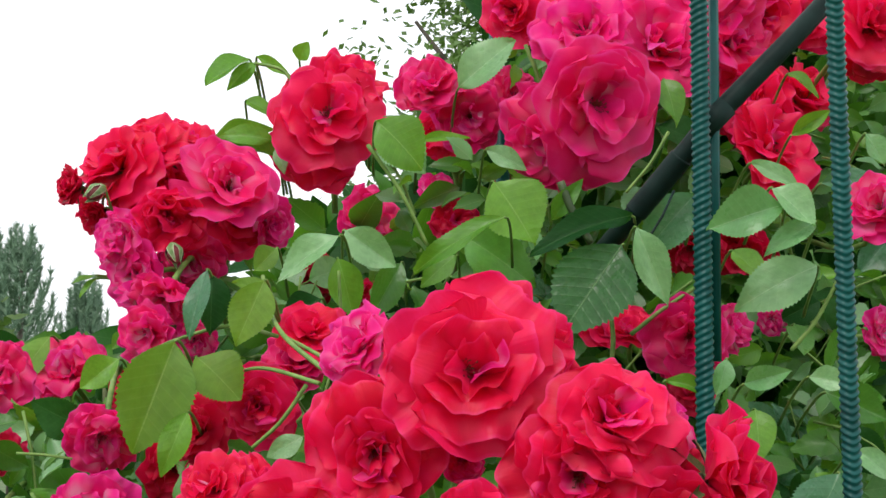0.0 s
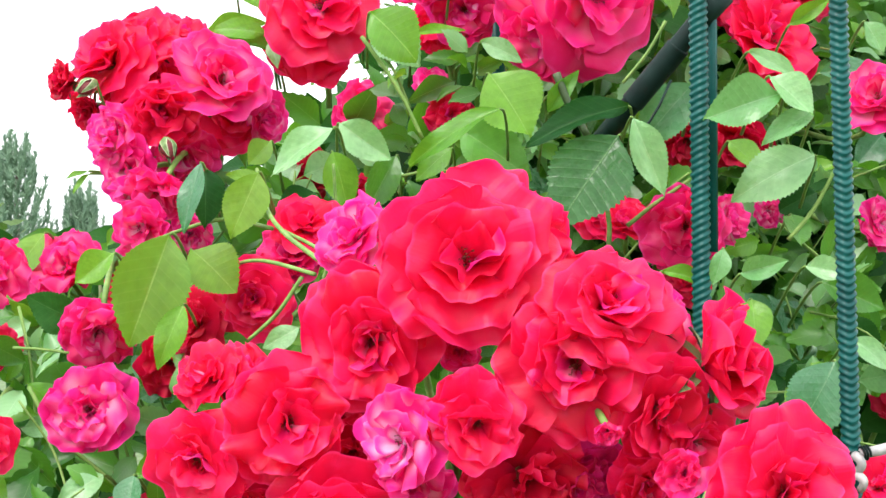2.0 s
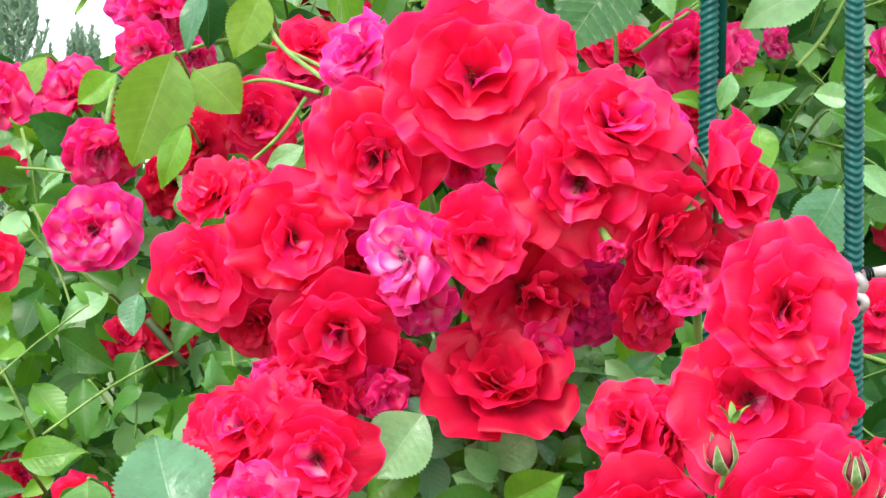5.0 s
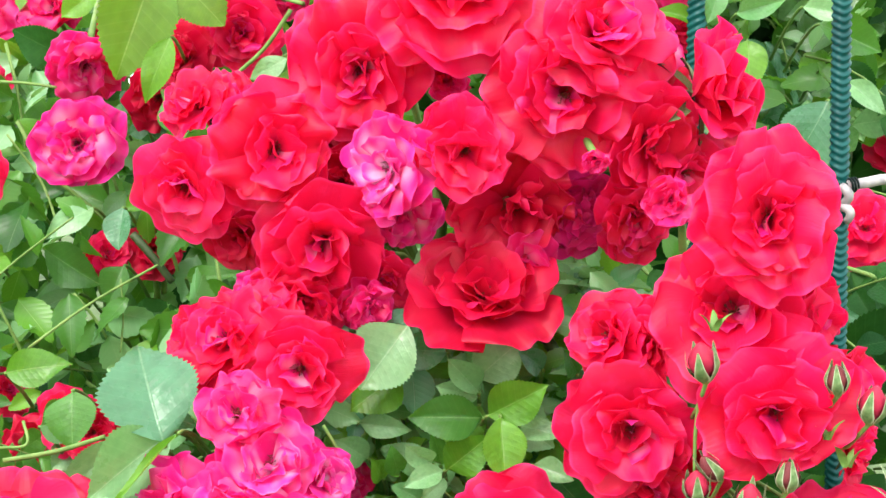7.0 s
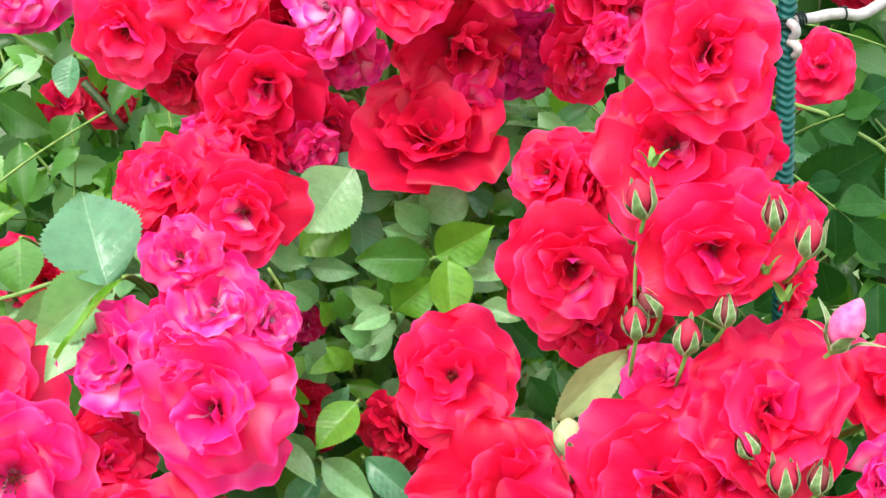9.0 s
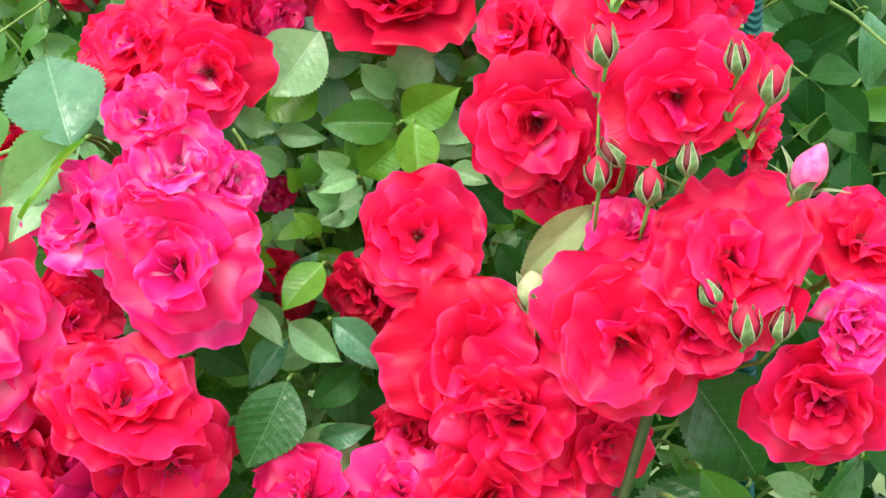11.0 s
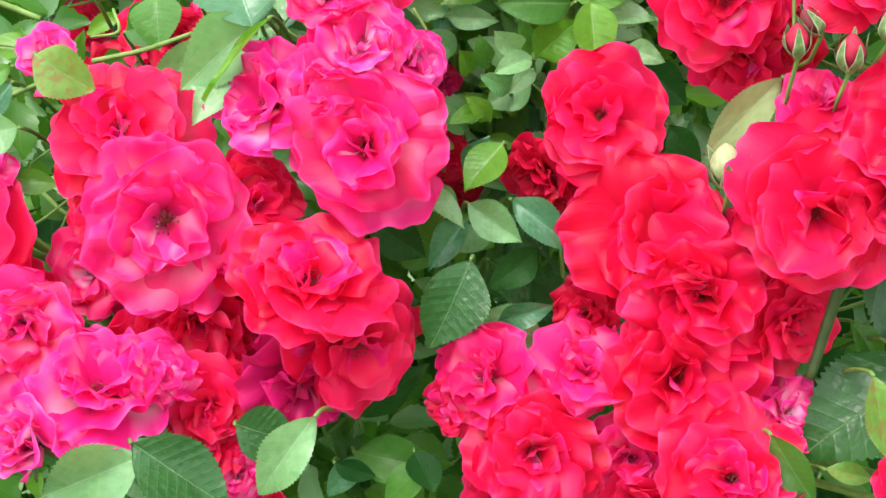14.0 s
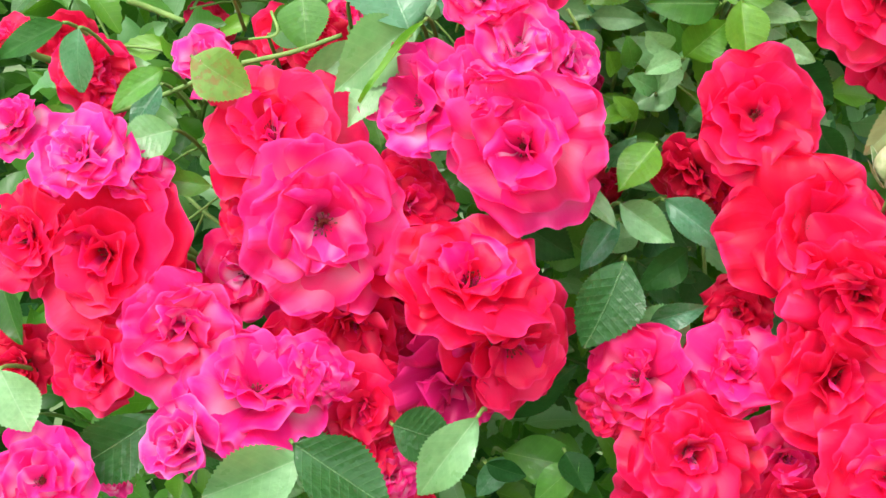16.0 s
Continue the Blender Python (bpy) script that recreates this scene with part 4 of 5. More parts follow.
bloom(shoot, (-0.0112, 0.7819, 1.4914), 0.0175, -0, -24, "red")
bloom(shoot, (-0.0332, 0.8021, 1.5375), 0.0178, -0, -14, "crimson")
bloom(shoot, (-0.0382, 0.8121, 1.5697), 0.0180, -1, 6, "crimson")
bloom(shoot, (0.0562, 0.7769, 1.4997), 0.0174, 9, -23, "rose", -10)
bloom(shoot, (0.0274, 0.7923, 1.4949), 0.0207, 0, -25, "crimson")
bloom(shoot, (-0.0191, 0.7716, 1.4781), 0.0144, 19, -15, "rose", -10)
bloom(shoot, (-0.0605, 0.7924, 1.4765), 0.0207, -10, -15, "crimson")
shoot = truss("very large open scarlet roses with closed buds in front", (0.133, 0.792, 1.381))
bloom(shoot, (0.1472, 0.659, 1.5336), 0.0325, 5, 5, "red", 3)
bloom(shoot, (0.1395, 0.6791, 1.4876), 0.0357, -11, 15, "red", 5)
bloom(shoot, (0.1073, 0.6914, 1.4763), 0.0181, -51, 3, "red")
bloom(shoot, (0.1540, 0.6551, 1.4540), 0.0305, -4, 8, "red", -5)
bloom(shoot, (0.0935, 0.7216, 1.4712), 0.0178, -41, 13, "red", 5)
bloom(shoot, (0.0980, 0.6938, 1.4345), 0.0310, -16, -14, "red")
bloom(shoot, (0.1161, 0.7029, 1.4171), 0.0291, 0, -35, "crimson")
bloom(shoot, (0.1718, 0.6817, 1.4887), 0.0178, 39, -5, "red")
bloom(shoot, (0.108, 0.7022, 1.4102), 0.0213, -9, -31, "red")
bloom(shoot, (0.1879, 0.6712, 1.4357), 0.0152, 50, 6, "red")
bloom(shoot, (0.116, 0.7165, 1.5344), 0.0133, -20, -4, "rose", -25)
bloom(shoot, (0.0913, 0.7015, 1.4759), 0.0220, -48, 29, "red")
bloom(shoot, (0.1828, 0.6771, 1.4579), 0.0213, 34, 1, "red")
bloom(shoot, (0.1535, 0.6882, 1.4927), 0.0269, 9, -8, "red")
rosebud(shoot, (0.1201, 0.64, 1.474), 0.0081, -0.2, 0.9, "red")
rosebud(shoot, (0.1724, 0.635, 1.4687), 0.0062, -0.15, 1, "green")
rosebud(shoot, (0.1869, 0.635, 1.4588), 0.0076, 0.1, 1, "red")
rosebud(shoot, (0.1554, 0.64, 1.4282), 0.0063, 0, 1, "green")
rosebud(shoot, (0.1268, 0.65, 1.4291), 0.0064, -0.6, 0.7, "green")
rosebud(shoot, (0.2003, 0.63, 1.4227), 0.0094, 0.3, 0.8, "pink")
bracts(shoot, (0.1790, 0.6400, 1.4330), 0.0105)
bracts(shoot, (0.1705, 0.6400, 1.4440), 0.0085)
bracts(shoot, (0.1245, 0.6420, 1.4870), 0.0095)
shoot = truss("red rose half hidden at the wire behind the rods", (0.341, 1.273, 1.458))
bloom(shoot, (0.2560, 0.9050, 1.5080), 0.0205, -11, 15, "red", 8)
bloom(shoot, (0.3572, 1.2026, 1.5486), 0.0222, -1, 10, "crimson")
shoot = truss("small red roses deep in the foliage", (-0.162, 1.042, 1.345))
bloom(shoot, (-0.1797, 0.9514, 1.4831), 0.0149, 32, 24, "red")
bloom(shoot, (-0.154, 0.9716, 1.4802), 0.0138, -0, 14, "crimson")
bloom(shoot, (-0.1526, 0.9619, 1.4855), 0.0172, 10, 19, "crimson")
bloom(shoot, (-0.1789, 0.8522, 1.4042), 0.0199, -24, 6, "red")
bloom(shoot, (-0.2104, 0.902, 1.378), 0.0204, -0, 37, "crimson")
bloom(shoot, (-0.0238, 0.8513, 1.3711), 0.0110, 8, -11, "rose", -10)
bloom(shoot, (-0.2366, 0.9514, 1.4014), 0.0143, 22, 25, "red")
shoot = truss("rose pair with a deep dark centre under the main truss", (-0.075, 0.831, 1.409))
bloom(shoot, (-0.0485, 0.7331, 1.4554), 0.0263, -5, -3, "red")
bloom(shoot, (-0.0826, 0.7473, 1.4655), 0.0246, -32, 24, "red")
bloom(shoot, (-0.102, 0.761, 1.4625), 0.0143, -51, 13, "red")
bloom(shoot, (-0.065, 0.7517, 1.4744), 0.0174, -1, 35, "red")
shoot = truss("frilled pink roses with pale streaked inner petals", (-0.065, 0.782, 1.337))
bloom(shoot, (-0.0722, 0.7069, 1.4372), 0.0201, -12, 37, "rose")
bloom(shoot, (-0.0561, 0.6891, 1.3768), 0.0345, 4, 7, "rose")
bloom(shoot, (-0.0977, 0.7025, 1.392), 0.0276, -38, 20, "pink")
bloom(shoot, (-0.0590, 0.7022, 1.4170), 0.0233, 5, 37, "pinkwhite")
bloom(shoot, (-0.0385, 0.7116, 1.4081), 0.0188, 41, 19, "pinkwhite")
bloom(shoot, (-0.076, 0.6919, 1.4015), 0.0183, -11, 27, "rose")
shoot = truss("round scarlet rose over a darker folded one", (0.007, 0.871, 1.293))
bloom(shoot, (0.0471, 0.7133, 1.3804), 0.0293, 5, 20, "red", -5)
bloom(shoot, (0.0246, 0.7271, 1.3542), 0.0223, -33, -20, "crimson", -5)
bloom(shoot, (0.031, 0.7316, 1.3424), 0.0169, -9, -38, "plum")
bloom(shoot, (-0.0234, 0.7815, 1.3512), 0.0132, -1, 12, "crimson")
bloom(shoot, (-0.0244, 0.8011, 1.3857), 0.0103, -1, 22, "rose", -10)
bloom(shoot, (-0.0148, 0.7915, 1.3345), 0.0122, -1, 2, "crimson")
shoot = truss("massed scarlet roses topped by green and red buds", (0.141, 0.782, 1.265))
bloom(shoot, (0.0664, 0.694, 1.3343), 0.0369, -13, 22, "red")
bloom(shoot, (0.0862, 0.6792, 1.3094), 0.0348, -1, 0, "red")
bloom(shoot, (0.1321, 0.6542, 1.3538), 0.0354, -9, 7, "red", 5)
bloom(shoot, (0.1732, 0.6485, 1.3875), 0.0367, -6, 37, "red", 5)
bloom(shoot, (0.162, 0.643, 1.3604), 0.0257, -10, 2, "red")
bloom(shoot, (0.2211, 0.6325, 1.3614), 0.0210, 4, 7, "pink", -20)
bloom(shoot, (0.2110, 0.6387, 1.3330), 0.0318, -1, -13, "red", -5)
bloom(shoot, (0.1287, 0.6826, 1.2971), 0.0246, 29, 1, "red")
bloom(shoot, (0.2308, 0.6621, 1.388), 0.0261, 11, 47, "red", 5)
bloom(shoot, (0.1074, 0.692, 1.3246), 0.0188, 21, 21, "red")
bloom(shoot, (0.1361, 0.6715, 1.3907), 0.0179, -24, 41, "rose")
bloom(shoot, (0.0422, 0.7117, 1.2927), 0.0167, -30, 1, "crimson")
rosebud(shoot, (0.1199, 0.645, 1.4223), 0.0069, -0.1, 1, "red")
rosebud(shoot, (0.1403, 0.64, 1.4177), 0.0077, 0, 0.9, "red")
rosebud(shoot, (0.1633, 0.625, 1.377), 0.0063, -0.4, 0.9, "green")
rosebud(shoot, (0.177, 0.62, 1.3651), 0.0081, -0.1, 1, "red")
rosebud(shoot, (0.1914, 0.62, 1.3645), 0.0063, 0.1, 1, "green")
rosebud(shoot, (0.0956, 0.66, 1.3685), 0.0098, -0.1, 0.8, "cream")
shoot = truss("spreading truss of red and pink roses above dark leaves", (0.073, 0.762, 1.172))
bloom(shoot, (-0.0046, 0.6874, 1.2682), 0.0258, -31, 23, "rose")
bloom(shoot, (0.0162, 0.6736, 1.2367), 0.0302, -4, 6, "red")
bloom(shoot, (0.0361, 0.6921, 1.2702), 0.0262, 2, 49, "rose")
bloom(shoot, (0.0817, 0.6791, 1.2722), 0.0353, 6, 14, "red")
bloom(shoot, (0.0597, 0.6827, 1.2326), 0.0229, 6, 4, "rose")
bloom(shoot, (0.0989, 0.6485, 1.2365), 0.0331, 1, 29, "red", 10)
bloom(shoot, (0.1273, 0.682, 1.2524), 0.0204, 13, 34, "pink", 5)
bloom(shoot, (0.0122, 0.6836, 1.2061), 0.0304, -9, -6, "red")
bloom(shoot, (0.0631, 0.6833, 1.2056), 0.0276, 1, -6, "red")
bloom(shoot, (-0.0203, 0.6912, 1.2518), 0.0138, -42, -9, "red")
bloom(shoot, (0.1815, 0.6325, 1.2301), 0.0257, -8, 35, "red")
bloom(shoot, (0.2207, 0.6221, 1.2393), 0.0214, 9, 34, "pink", 5)
shoot = truss("crowded mass of wide ruffled red roses", (-0.179, 0.812, 1.202))
bloom(shoot, (-0.1685, 0.7133, 1.3758), 0.0370, -5, 42, "red", 5)
bloom(shoot, (-0.1447, 0.6897, 1.3409), 0.0400, 3, 9, "rose")
bloom(shoot, (-0.0803, 0.6708, 1.3166), 0.0348, 16, 46, "red", 4)
bloom(shoot, (-0.0645, 0.6834, 1.2881), 0.0320, 27, -10, "red", 2)
bloom(shoot, (-0.0903, 0.6883, 1.2716), 0.0300, 5, -24, "plum")
bloom(shoot, (-0.1095, 0.7066, 1.3466), 0.0204, 36, 37, "red")
bloom(shoot, (-0.1138, 0.7023, 1.3286), 0.0245, 33, 22, "red")
bloom(shoot, (-0.1759, 0.7122, 1.3432), 0.0220, -30, 13, "red")
bloom(shoot, (-0.1344, 0.7032, 1.2936), 0.0276, 0, -16, "red")
bloom(shoot, (-0.2413, 0.6994, 1.3295), 0.0376, -3, 14, "red")
bloom(shoot, (-0.2091, 0.6785, 1.2956), 0.0300, -3, 14, "rose", -5)
bloom(shoot, (-0.2514, 0.702, 1.3705), 0.0243, -21, 44, "pinkwhite", -5)
bloom(shoot, (-0.2307, 0.7013, 1.3645), 0.0162, 37, 36, "pink")
bloom(shoot, (-0.2793, 0.7024, 1.3344), 0.0260, -35, 18, "red")
bloom(shoot, (-0.2512, 0.6928, 1.2787), 0.0248, -18, 4, "red")
bloom(shoot, (-0.2945, 0.7222, 1.2694), 0.0190, -18, 4, "crimson")
bloom(shoot, (-0.1750, 0.6628, 1.2700), 0.0330, 9, 44, "pink", -5)
bloom(shoot, (-0.1501, 0.6662, 1.2793), 0.0185, 48, 35, "pink")
bloom(shoot, (-0.2026, 0.6524, 1.253), 0.0241, -25, 24, "pinkwhite", -35)
bloom(shoot, (-0.1314, 0.6826, 1.2589), 0.0218, 12, 4, "red")
bloom(shoot, (-0.1317, 0.6819, 1.2369), 0.0164, 2, 14, "red")
bloom(shoot, (-0.2705, 0.6524, 1.2366), 0.0229, -3, 29, "pink", 5)
bloom(shoot, (-0.2958, 0.7415, 1.378), 0.0166, -20, 34, "pink", 5)
bloom(shoot, (-0.1192, 0.6816, 1.2258), 0.0137, 2, 14, "pink")
bloom(shoot, (-0.25, 0.701, 1.2165), 0.0085, 2, 14, "pink")
bloom(shoot, (-0.1248, 0.713, 1.2979), 0.0251, 11, 4, "red")
bloom(shoot, (-0.221, 0.7129, 1.293), 0.0252, -9, 14, "red")
bloom(shoot, (-0.1606, 0.703, 1.2747), 0.0250, 1, -6, "red")
bloom(shoot, (-0.1839, 0.7179, 1.3129), 0.0252, -9, 14, "rose")
bloom(shoot, (-0.1108, 0.7171, 1.3497), 0.0193, 22, 13, "red")
bloom(shoot, (-0.1247, 0.7027, 1.2606), 0.0223, 1, -6, "crimson")
bloom(shoot, (-0.2377, 0.7174, 1.3271), 0.0223, -20, 14, "red")
shoot = truss("half-open pink and white rosebud behind a pale leaf", (-0.198, 0.787, 1.359))
bloom(shoot, (-0.1982, 0.7169, 1.4093), 0.0179, -4, 29, "pinkwhite", -30)
shoot = truss("dull red roses in the shade behind leaves", (-0.241, 0.912, 1.345))
bloom(shoot, (-0.2703, 0.8024, 1.3951), 0.0220, 25, 3, "red")
bloom(shoot, (-0.2934, 0.8418, 1.4081), 0.0159, 18, -3, "crimson")
bloom(shoot, (-0.1598, 0.822, 1.4044), 0.0170, 13, 9, "crimson")
bloom(shoot, (-0.3115, 0.801, 1.4151), 0.0121, -20, 42, "red")
bloom(shoot, (-0.1455, 0.8412, 1.4161), 0.0126, -27, 22, "rose")
bloom(shoot, (-0.267, 0.8016, 1.3856), 0.0152, 26, 6, "red")
shoot = truss("small pink and red roses between pale leaves", (-0.118, 0.762, 1.152))
bloom(shoot, (-0.1269, 0.6919, 1.2113), 0.0166, -2, 15, "rose")
bloom(shoot, (-0.1095, 0.6916, 1.1999), 0.0139, -2, 15, "red")


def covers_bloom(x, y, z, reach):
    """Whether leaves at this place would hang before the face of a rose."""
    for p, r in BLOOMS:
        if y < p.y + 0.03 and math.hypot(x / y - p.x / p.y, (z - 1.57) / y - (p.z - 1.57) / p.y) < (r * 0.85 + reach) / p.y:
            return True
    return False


fill_rng = random.Random(77)
TONE_MIX = ("mid", "mid", "mid", "blue", "blue", "pale", "light", "light", "dark", "dark")
made = 0
while made < 262:
    z = fill_rng.uniform(1.02, 1.98)
    y = bush_front(z) + 0.025 + 0.24 * fill_rng.random() ** 1.5
    x = fill_rng.uniform(-0.34, 0.34) * y
    if (z + 0.02 - 1.606) / y > bush_top(x / y):
        continue
    size = fill_rng.uniform(0.045, 0.082)
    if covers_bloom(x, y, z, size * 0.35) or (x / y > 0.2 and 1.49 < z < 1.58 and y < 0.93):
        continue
    way = (fill_rng.uniform(-1, 1), fill_rng.uniform(-0.5, 0.3), fill_rng.uniform(-0.9, 0.8))
    face = (fill_rng.uniform(-0.7, 0.7), -1, fill_rng.uniform(-0.2, 1.1))
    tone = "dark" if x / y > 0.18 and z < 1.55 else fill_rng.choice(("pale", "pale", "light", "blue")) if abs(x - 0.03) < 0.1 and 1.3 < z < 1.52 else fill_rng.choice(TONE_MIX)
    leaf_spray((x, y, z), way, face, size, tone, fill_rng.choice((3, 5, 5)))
    made += 1

# leaves that nobody could count: small ones between the sprays, shaded ones deep inside
deep = random.Random(5)


def scatter(count, low, high, near, far, sizes, gap, blooms_free):
    out = []
    while len(out) < count:
        z = deep.uniform(low, high)
        y = bush_front(z) + near + (far - near) * deep.random()
        x = deep.uniform(-0.36, 0.36) * y if blooms_free else deep.uniform(-0.9, 0.9)
        if not blooms_free and (x / 0.92) ** 2 + ((y - 1.25) / 0.66) ** 2 > 1:
            continue
        if (z + 0.02 - 1.606) / y > bush_top(x / y) - gap:
            continue
        size = deep.uniform(*sizes)
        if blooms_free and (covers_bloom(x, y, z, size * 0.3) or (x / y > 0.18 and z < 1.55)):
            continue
        out.append(leaf_turn(deep, (x, y, z), size))
    return out


many_leaves("small_foliage", scatter(520, 1.05, 1.95, 0.05, 0.18, (0.018, 0.036), 0.0, True), LEAF["pale"], "small pale young leaves between the roses", 31)
many_leaves("small_foliage", scatter(520, 1.05, 1.95, 0.06, 0.20, (0.018, 0.036), 0.0, True), LEAF["light"], "small fresh green leaves between the roses", 32)
many_leaves("small_foliage", scatter(1500, 1.05, 1.95, 0.07, 0.24, (0.020, 0.040), 0.0, True), LEAF["mid"], "green rose leaves inside the bush", 33)
for tone, count, note in (("pale", 300, "pale young leaves"), ("light", 240, "fresh green leaves"), ("blue", 60, "grey-green leaves"), ("mid", 60, "green leaves")):
    spots = [leaf_turn(deep, (deep.uniform(-0.06, 0.11), deep.uniform(0.78, 0.84), deep.uniform(1.31, 1.50)), deep.uniform(0.016, 0.032)) for _ in range(count)]
    many_leaves("small_foliage", [m for m in spots if not covers_bloom(*m.translation, 0.006)], LEAF[tone], note + " in a gap between the roses, toned bright for its light", 36)
many_leaves("rose_foliage", scatter(5000, 1.0, 2.1, 0.20, 0.5, (0.028, 0.05), 0.004, False), LEAF["mid"], "shaded rose foliage inside the bush", 34, 0)
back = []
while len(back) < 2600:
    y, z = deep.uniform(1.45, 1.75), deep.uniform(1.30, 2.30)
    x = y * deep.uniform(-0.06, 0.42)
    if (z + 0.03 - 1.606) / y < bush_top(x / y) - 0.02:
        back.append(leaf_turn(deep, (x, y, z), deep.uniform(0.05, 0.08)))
many_leaves("rose_foliage", back, LEAF["dark"], "rose foliage at the back of the bush, shade in its dark tone", 37, 0)
many_leaves("rose_foliage", scatter(10500, 0.05, 2.15, 0.30, 0.72, (0.03, 0.055), 0.004, False), LEAF["dark"], "deep rose foliage inside the bush, shade in its dark tone", 35, 0)

for i in range(16):
    x0 = deep.uniform(-0.45, 0.45)
    x1 = x0 + deep.uniform(-0.2, 0.2)
    y1 = 1.30 + deep.uniform(-0.06, 0.2)
    zt = min(deep.uniform(1.35, 1.8), 1.58 + bush_top(x1 / y1) * y1 * 0.9)
    pts = bow((x0, 1.3, -0.02), (x0, 1.28, 0.7), (x1, y1 + 0.05, zt - 0.4), (x1, y1, zt), 14)
    tagged(new("rose_cane", tube_mesh("rose_cane", pts, 0.008, 0.004, CANE, 7)), "old green-brown rose cane rising from the soil", "cane", "canes of the climbing rose")


# thin green twigs that carry the small leaves
made = 0
while made < 46:
    z = deep.uniform(1.25, 1.78)
    y = bush_front(z) + deep.uniform(0.02, 0.12)
    x = deep.uniform(-0.27, 0.27) * y
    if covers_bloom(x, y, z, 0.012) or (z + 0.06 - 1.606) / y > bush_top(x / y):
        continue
    a, bend = deep.uniform(0.4, 2.7), deep.uniform(-0.02, 0.02)
    d = Vector((math.cos(a), deep.uniform(-0.3, 0.3), math.sin(a))) * deep.uniform(0.02, 0.045)
    young_stem(deep.uniform(0.0006, 0.0012), Vector((x, y, z)) - d, Vector((x + bend * 0.3, y + abs(bend), z)), Vector((x, y, z)) + d)
    made += 1


# ---- single leaves in front ----
leaf((0.1214, 1.0025, 1.7184), (0.0815, 0.9894, 1.6614), 0.78, "deep", -3)
leaf((-0.0371, 1.0586, 1.8062), (-0.005, 1.0496, 1.7785), 0.90, "light", -5)
leaf((0.0433, 1.1021, 1.7729), (0.074, 1.0919, 1.7308), 0.95, "light", -15)
leaf((0.0245, 1.1315, 1.7373), (0.0738, 1.1197, 1.7064), 0.75, "mid", 8)
leaf((0.049, 1.0503, 1.7412), (-0.0138, 1.0469, 1.7147), 0.30, "light", 11)
leaf((-0.0565, 1.0019, 1.7226), (-0.0989, 0.9978, 1.6971), 0.50, "pale", 7)
leaf((-0.0568, 1.0546, 1.7318), (-0.0231, 1.0495, 1.7075), 0.60, "pale", 18)
leaf((-0.0603, 1.0418, 1.7117), (-0.0474, 1.0396, 1.6733), 0.60, "light", -6)
leaf((-0.0195, 1.0874, 1.7142), (-0.0385, 1.0711, 1.6756), 0.50, "mid", -14)
leaf((0.0183, 1.104, 1.7213), (-0.0069, 1.0996, 1.7012), 0.60, "light", -2)
leaf((0.1282, 1.0092, 1.7379), (0.0658, 0.9911, 1.7245), 0.35, "dark", 14)
leaf((0.0848, 1.1091, 1.7467), (0.1007, 1.0897, 1.7713), 0.40, "mid", 7)
leaf((0.1281, 0.9857, 1.7277), (0.1471, 0.9773, 1.6793), 0.40, "pale", 6)
leaf((0.1726, 1.0338, 1.7556), (0.139, 1.0288, 1.7199), 0.70, "blue", -2)
leaf((0.215, 0.9605, 1.7396), (0.1664, 0.9485, 1.724), 0.50, "pale", 3)
leaf((0.2082, 0.9647, 1.7505), (0.2328, 0.9538, 1.7275), 0.65, "pale", -13)
leaf((0.2363, 0.9715, 1.731), (0.2029, 0.9569, 1.7108), 0.45, "pale", 4)
leaf((0.2401, 0.985, 1.7049), (0.1896, 0.9798, 1.6832), 0.65, "pale", 2)
leaf((0.2029, 1.0017, 1.7716), (0.2389, 0.9993, 1.7586), 0.30, "pale", -17)
leaf((0.2717, 1.1019, 1.7744), (0.317, 1.0988, 1.7821), 0.40, "blue", 5)
leaf((0.1922, 0.9761, 1.6312), (0.2164, 0.9582, 1.6386), 0.50, "pale", 16)
leaf((0.2331, 0.9819, 1.6362), (0.2569, 0.9672, 1.6324), 0.50, "pale", -2)
leaf((0.2486, 1.003, 1.6272), (0.2855, 0.9929, 1.6114), 0.60, "mid", 4)
leaf((0.1997, 0.9796, 1.6159), (0.201, 0.9615, 1.5886), 0.70, "light", -9)
leaf((0.2317, 0.9051, 1.58), (0.2104, 0.8937, 1.538), 0.80, "blue", -18)
leaf((0.2756, 1.0004, 1.7912), (0.2874, 0.9951, 1.771), 0.60, "pale", -14)
leaf((0.1466, 0.9887, 1.6331), (0.1734, 0.9771, 1.6288), 0.35, "light", -14)
leaf((0.1739, 0.9322, 1.6445), (0.169, 0.9272, 1.6246), 0.60, "pale", -10)
leaf((0.2024, 1.0662, 1.7228), (0.2225, 1.0544, 1.7029), 0.80, "light", -7)
leaf((0.2661, 1.0377, 1.6063), (0.2922, 1.0275, 1.5776), 0.70, "dark", 15)
leaf((0.2313, 1.0116, 1.6701), (0.2336, 0.9913, 1.6512), 0.70, "mid", -2)
leaf((-0.1462, 0.9261, 1.6505), (-0.1661, 0.913, 1.5866), 0.66, "olive", -16)
leaf((-0.1343, 0.93, 1.6419), (-0.1076, 0.9187, 1.6228), 1.00, "olive", -11)
leaf((-0.1352, 0.9111, 1.6097), (-0.1488, 0.9004, 1.5765), 0.50, "light", -5)
leaf((-0.1347, 0.9662, 1.6961), (-0.144, 0.9489, 1.6585), 0.40, "blue", 4)
leaf((-0.1337, 0.9835, 1.6937), (-0.1322, 0.9682, 1.6615), 0.70, "dark", -5)
leaf((-0.0957, 0.9302, 1.6871), (-0.1105, 0.9218, 1.6488), 0.65, "olive", -14)
leaf((-0.0931, 0.9437, 1.68), (-0.113, 0.9299, 1.6869), 0.60, "olive", 6)
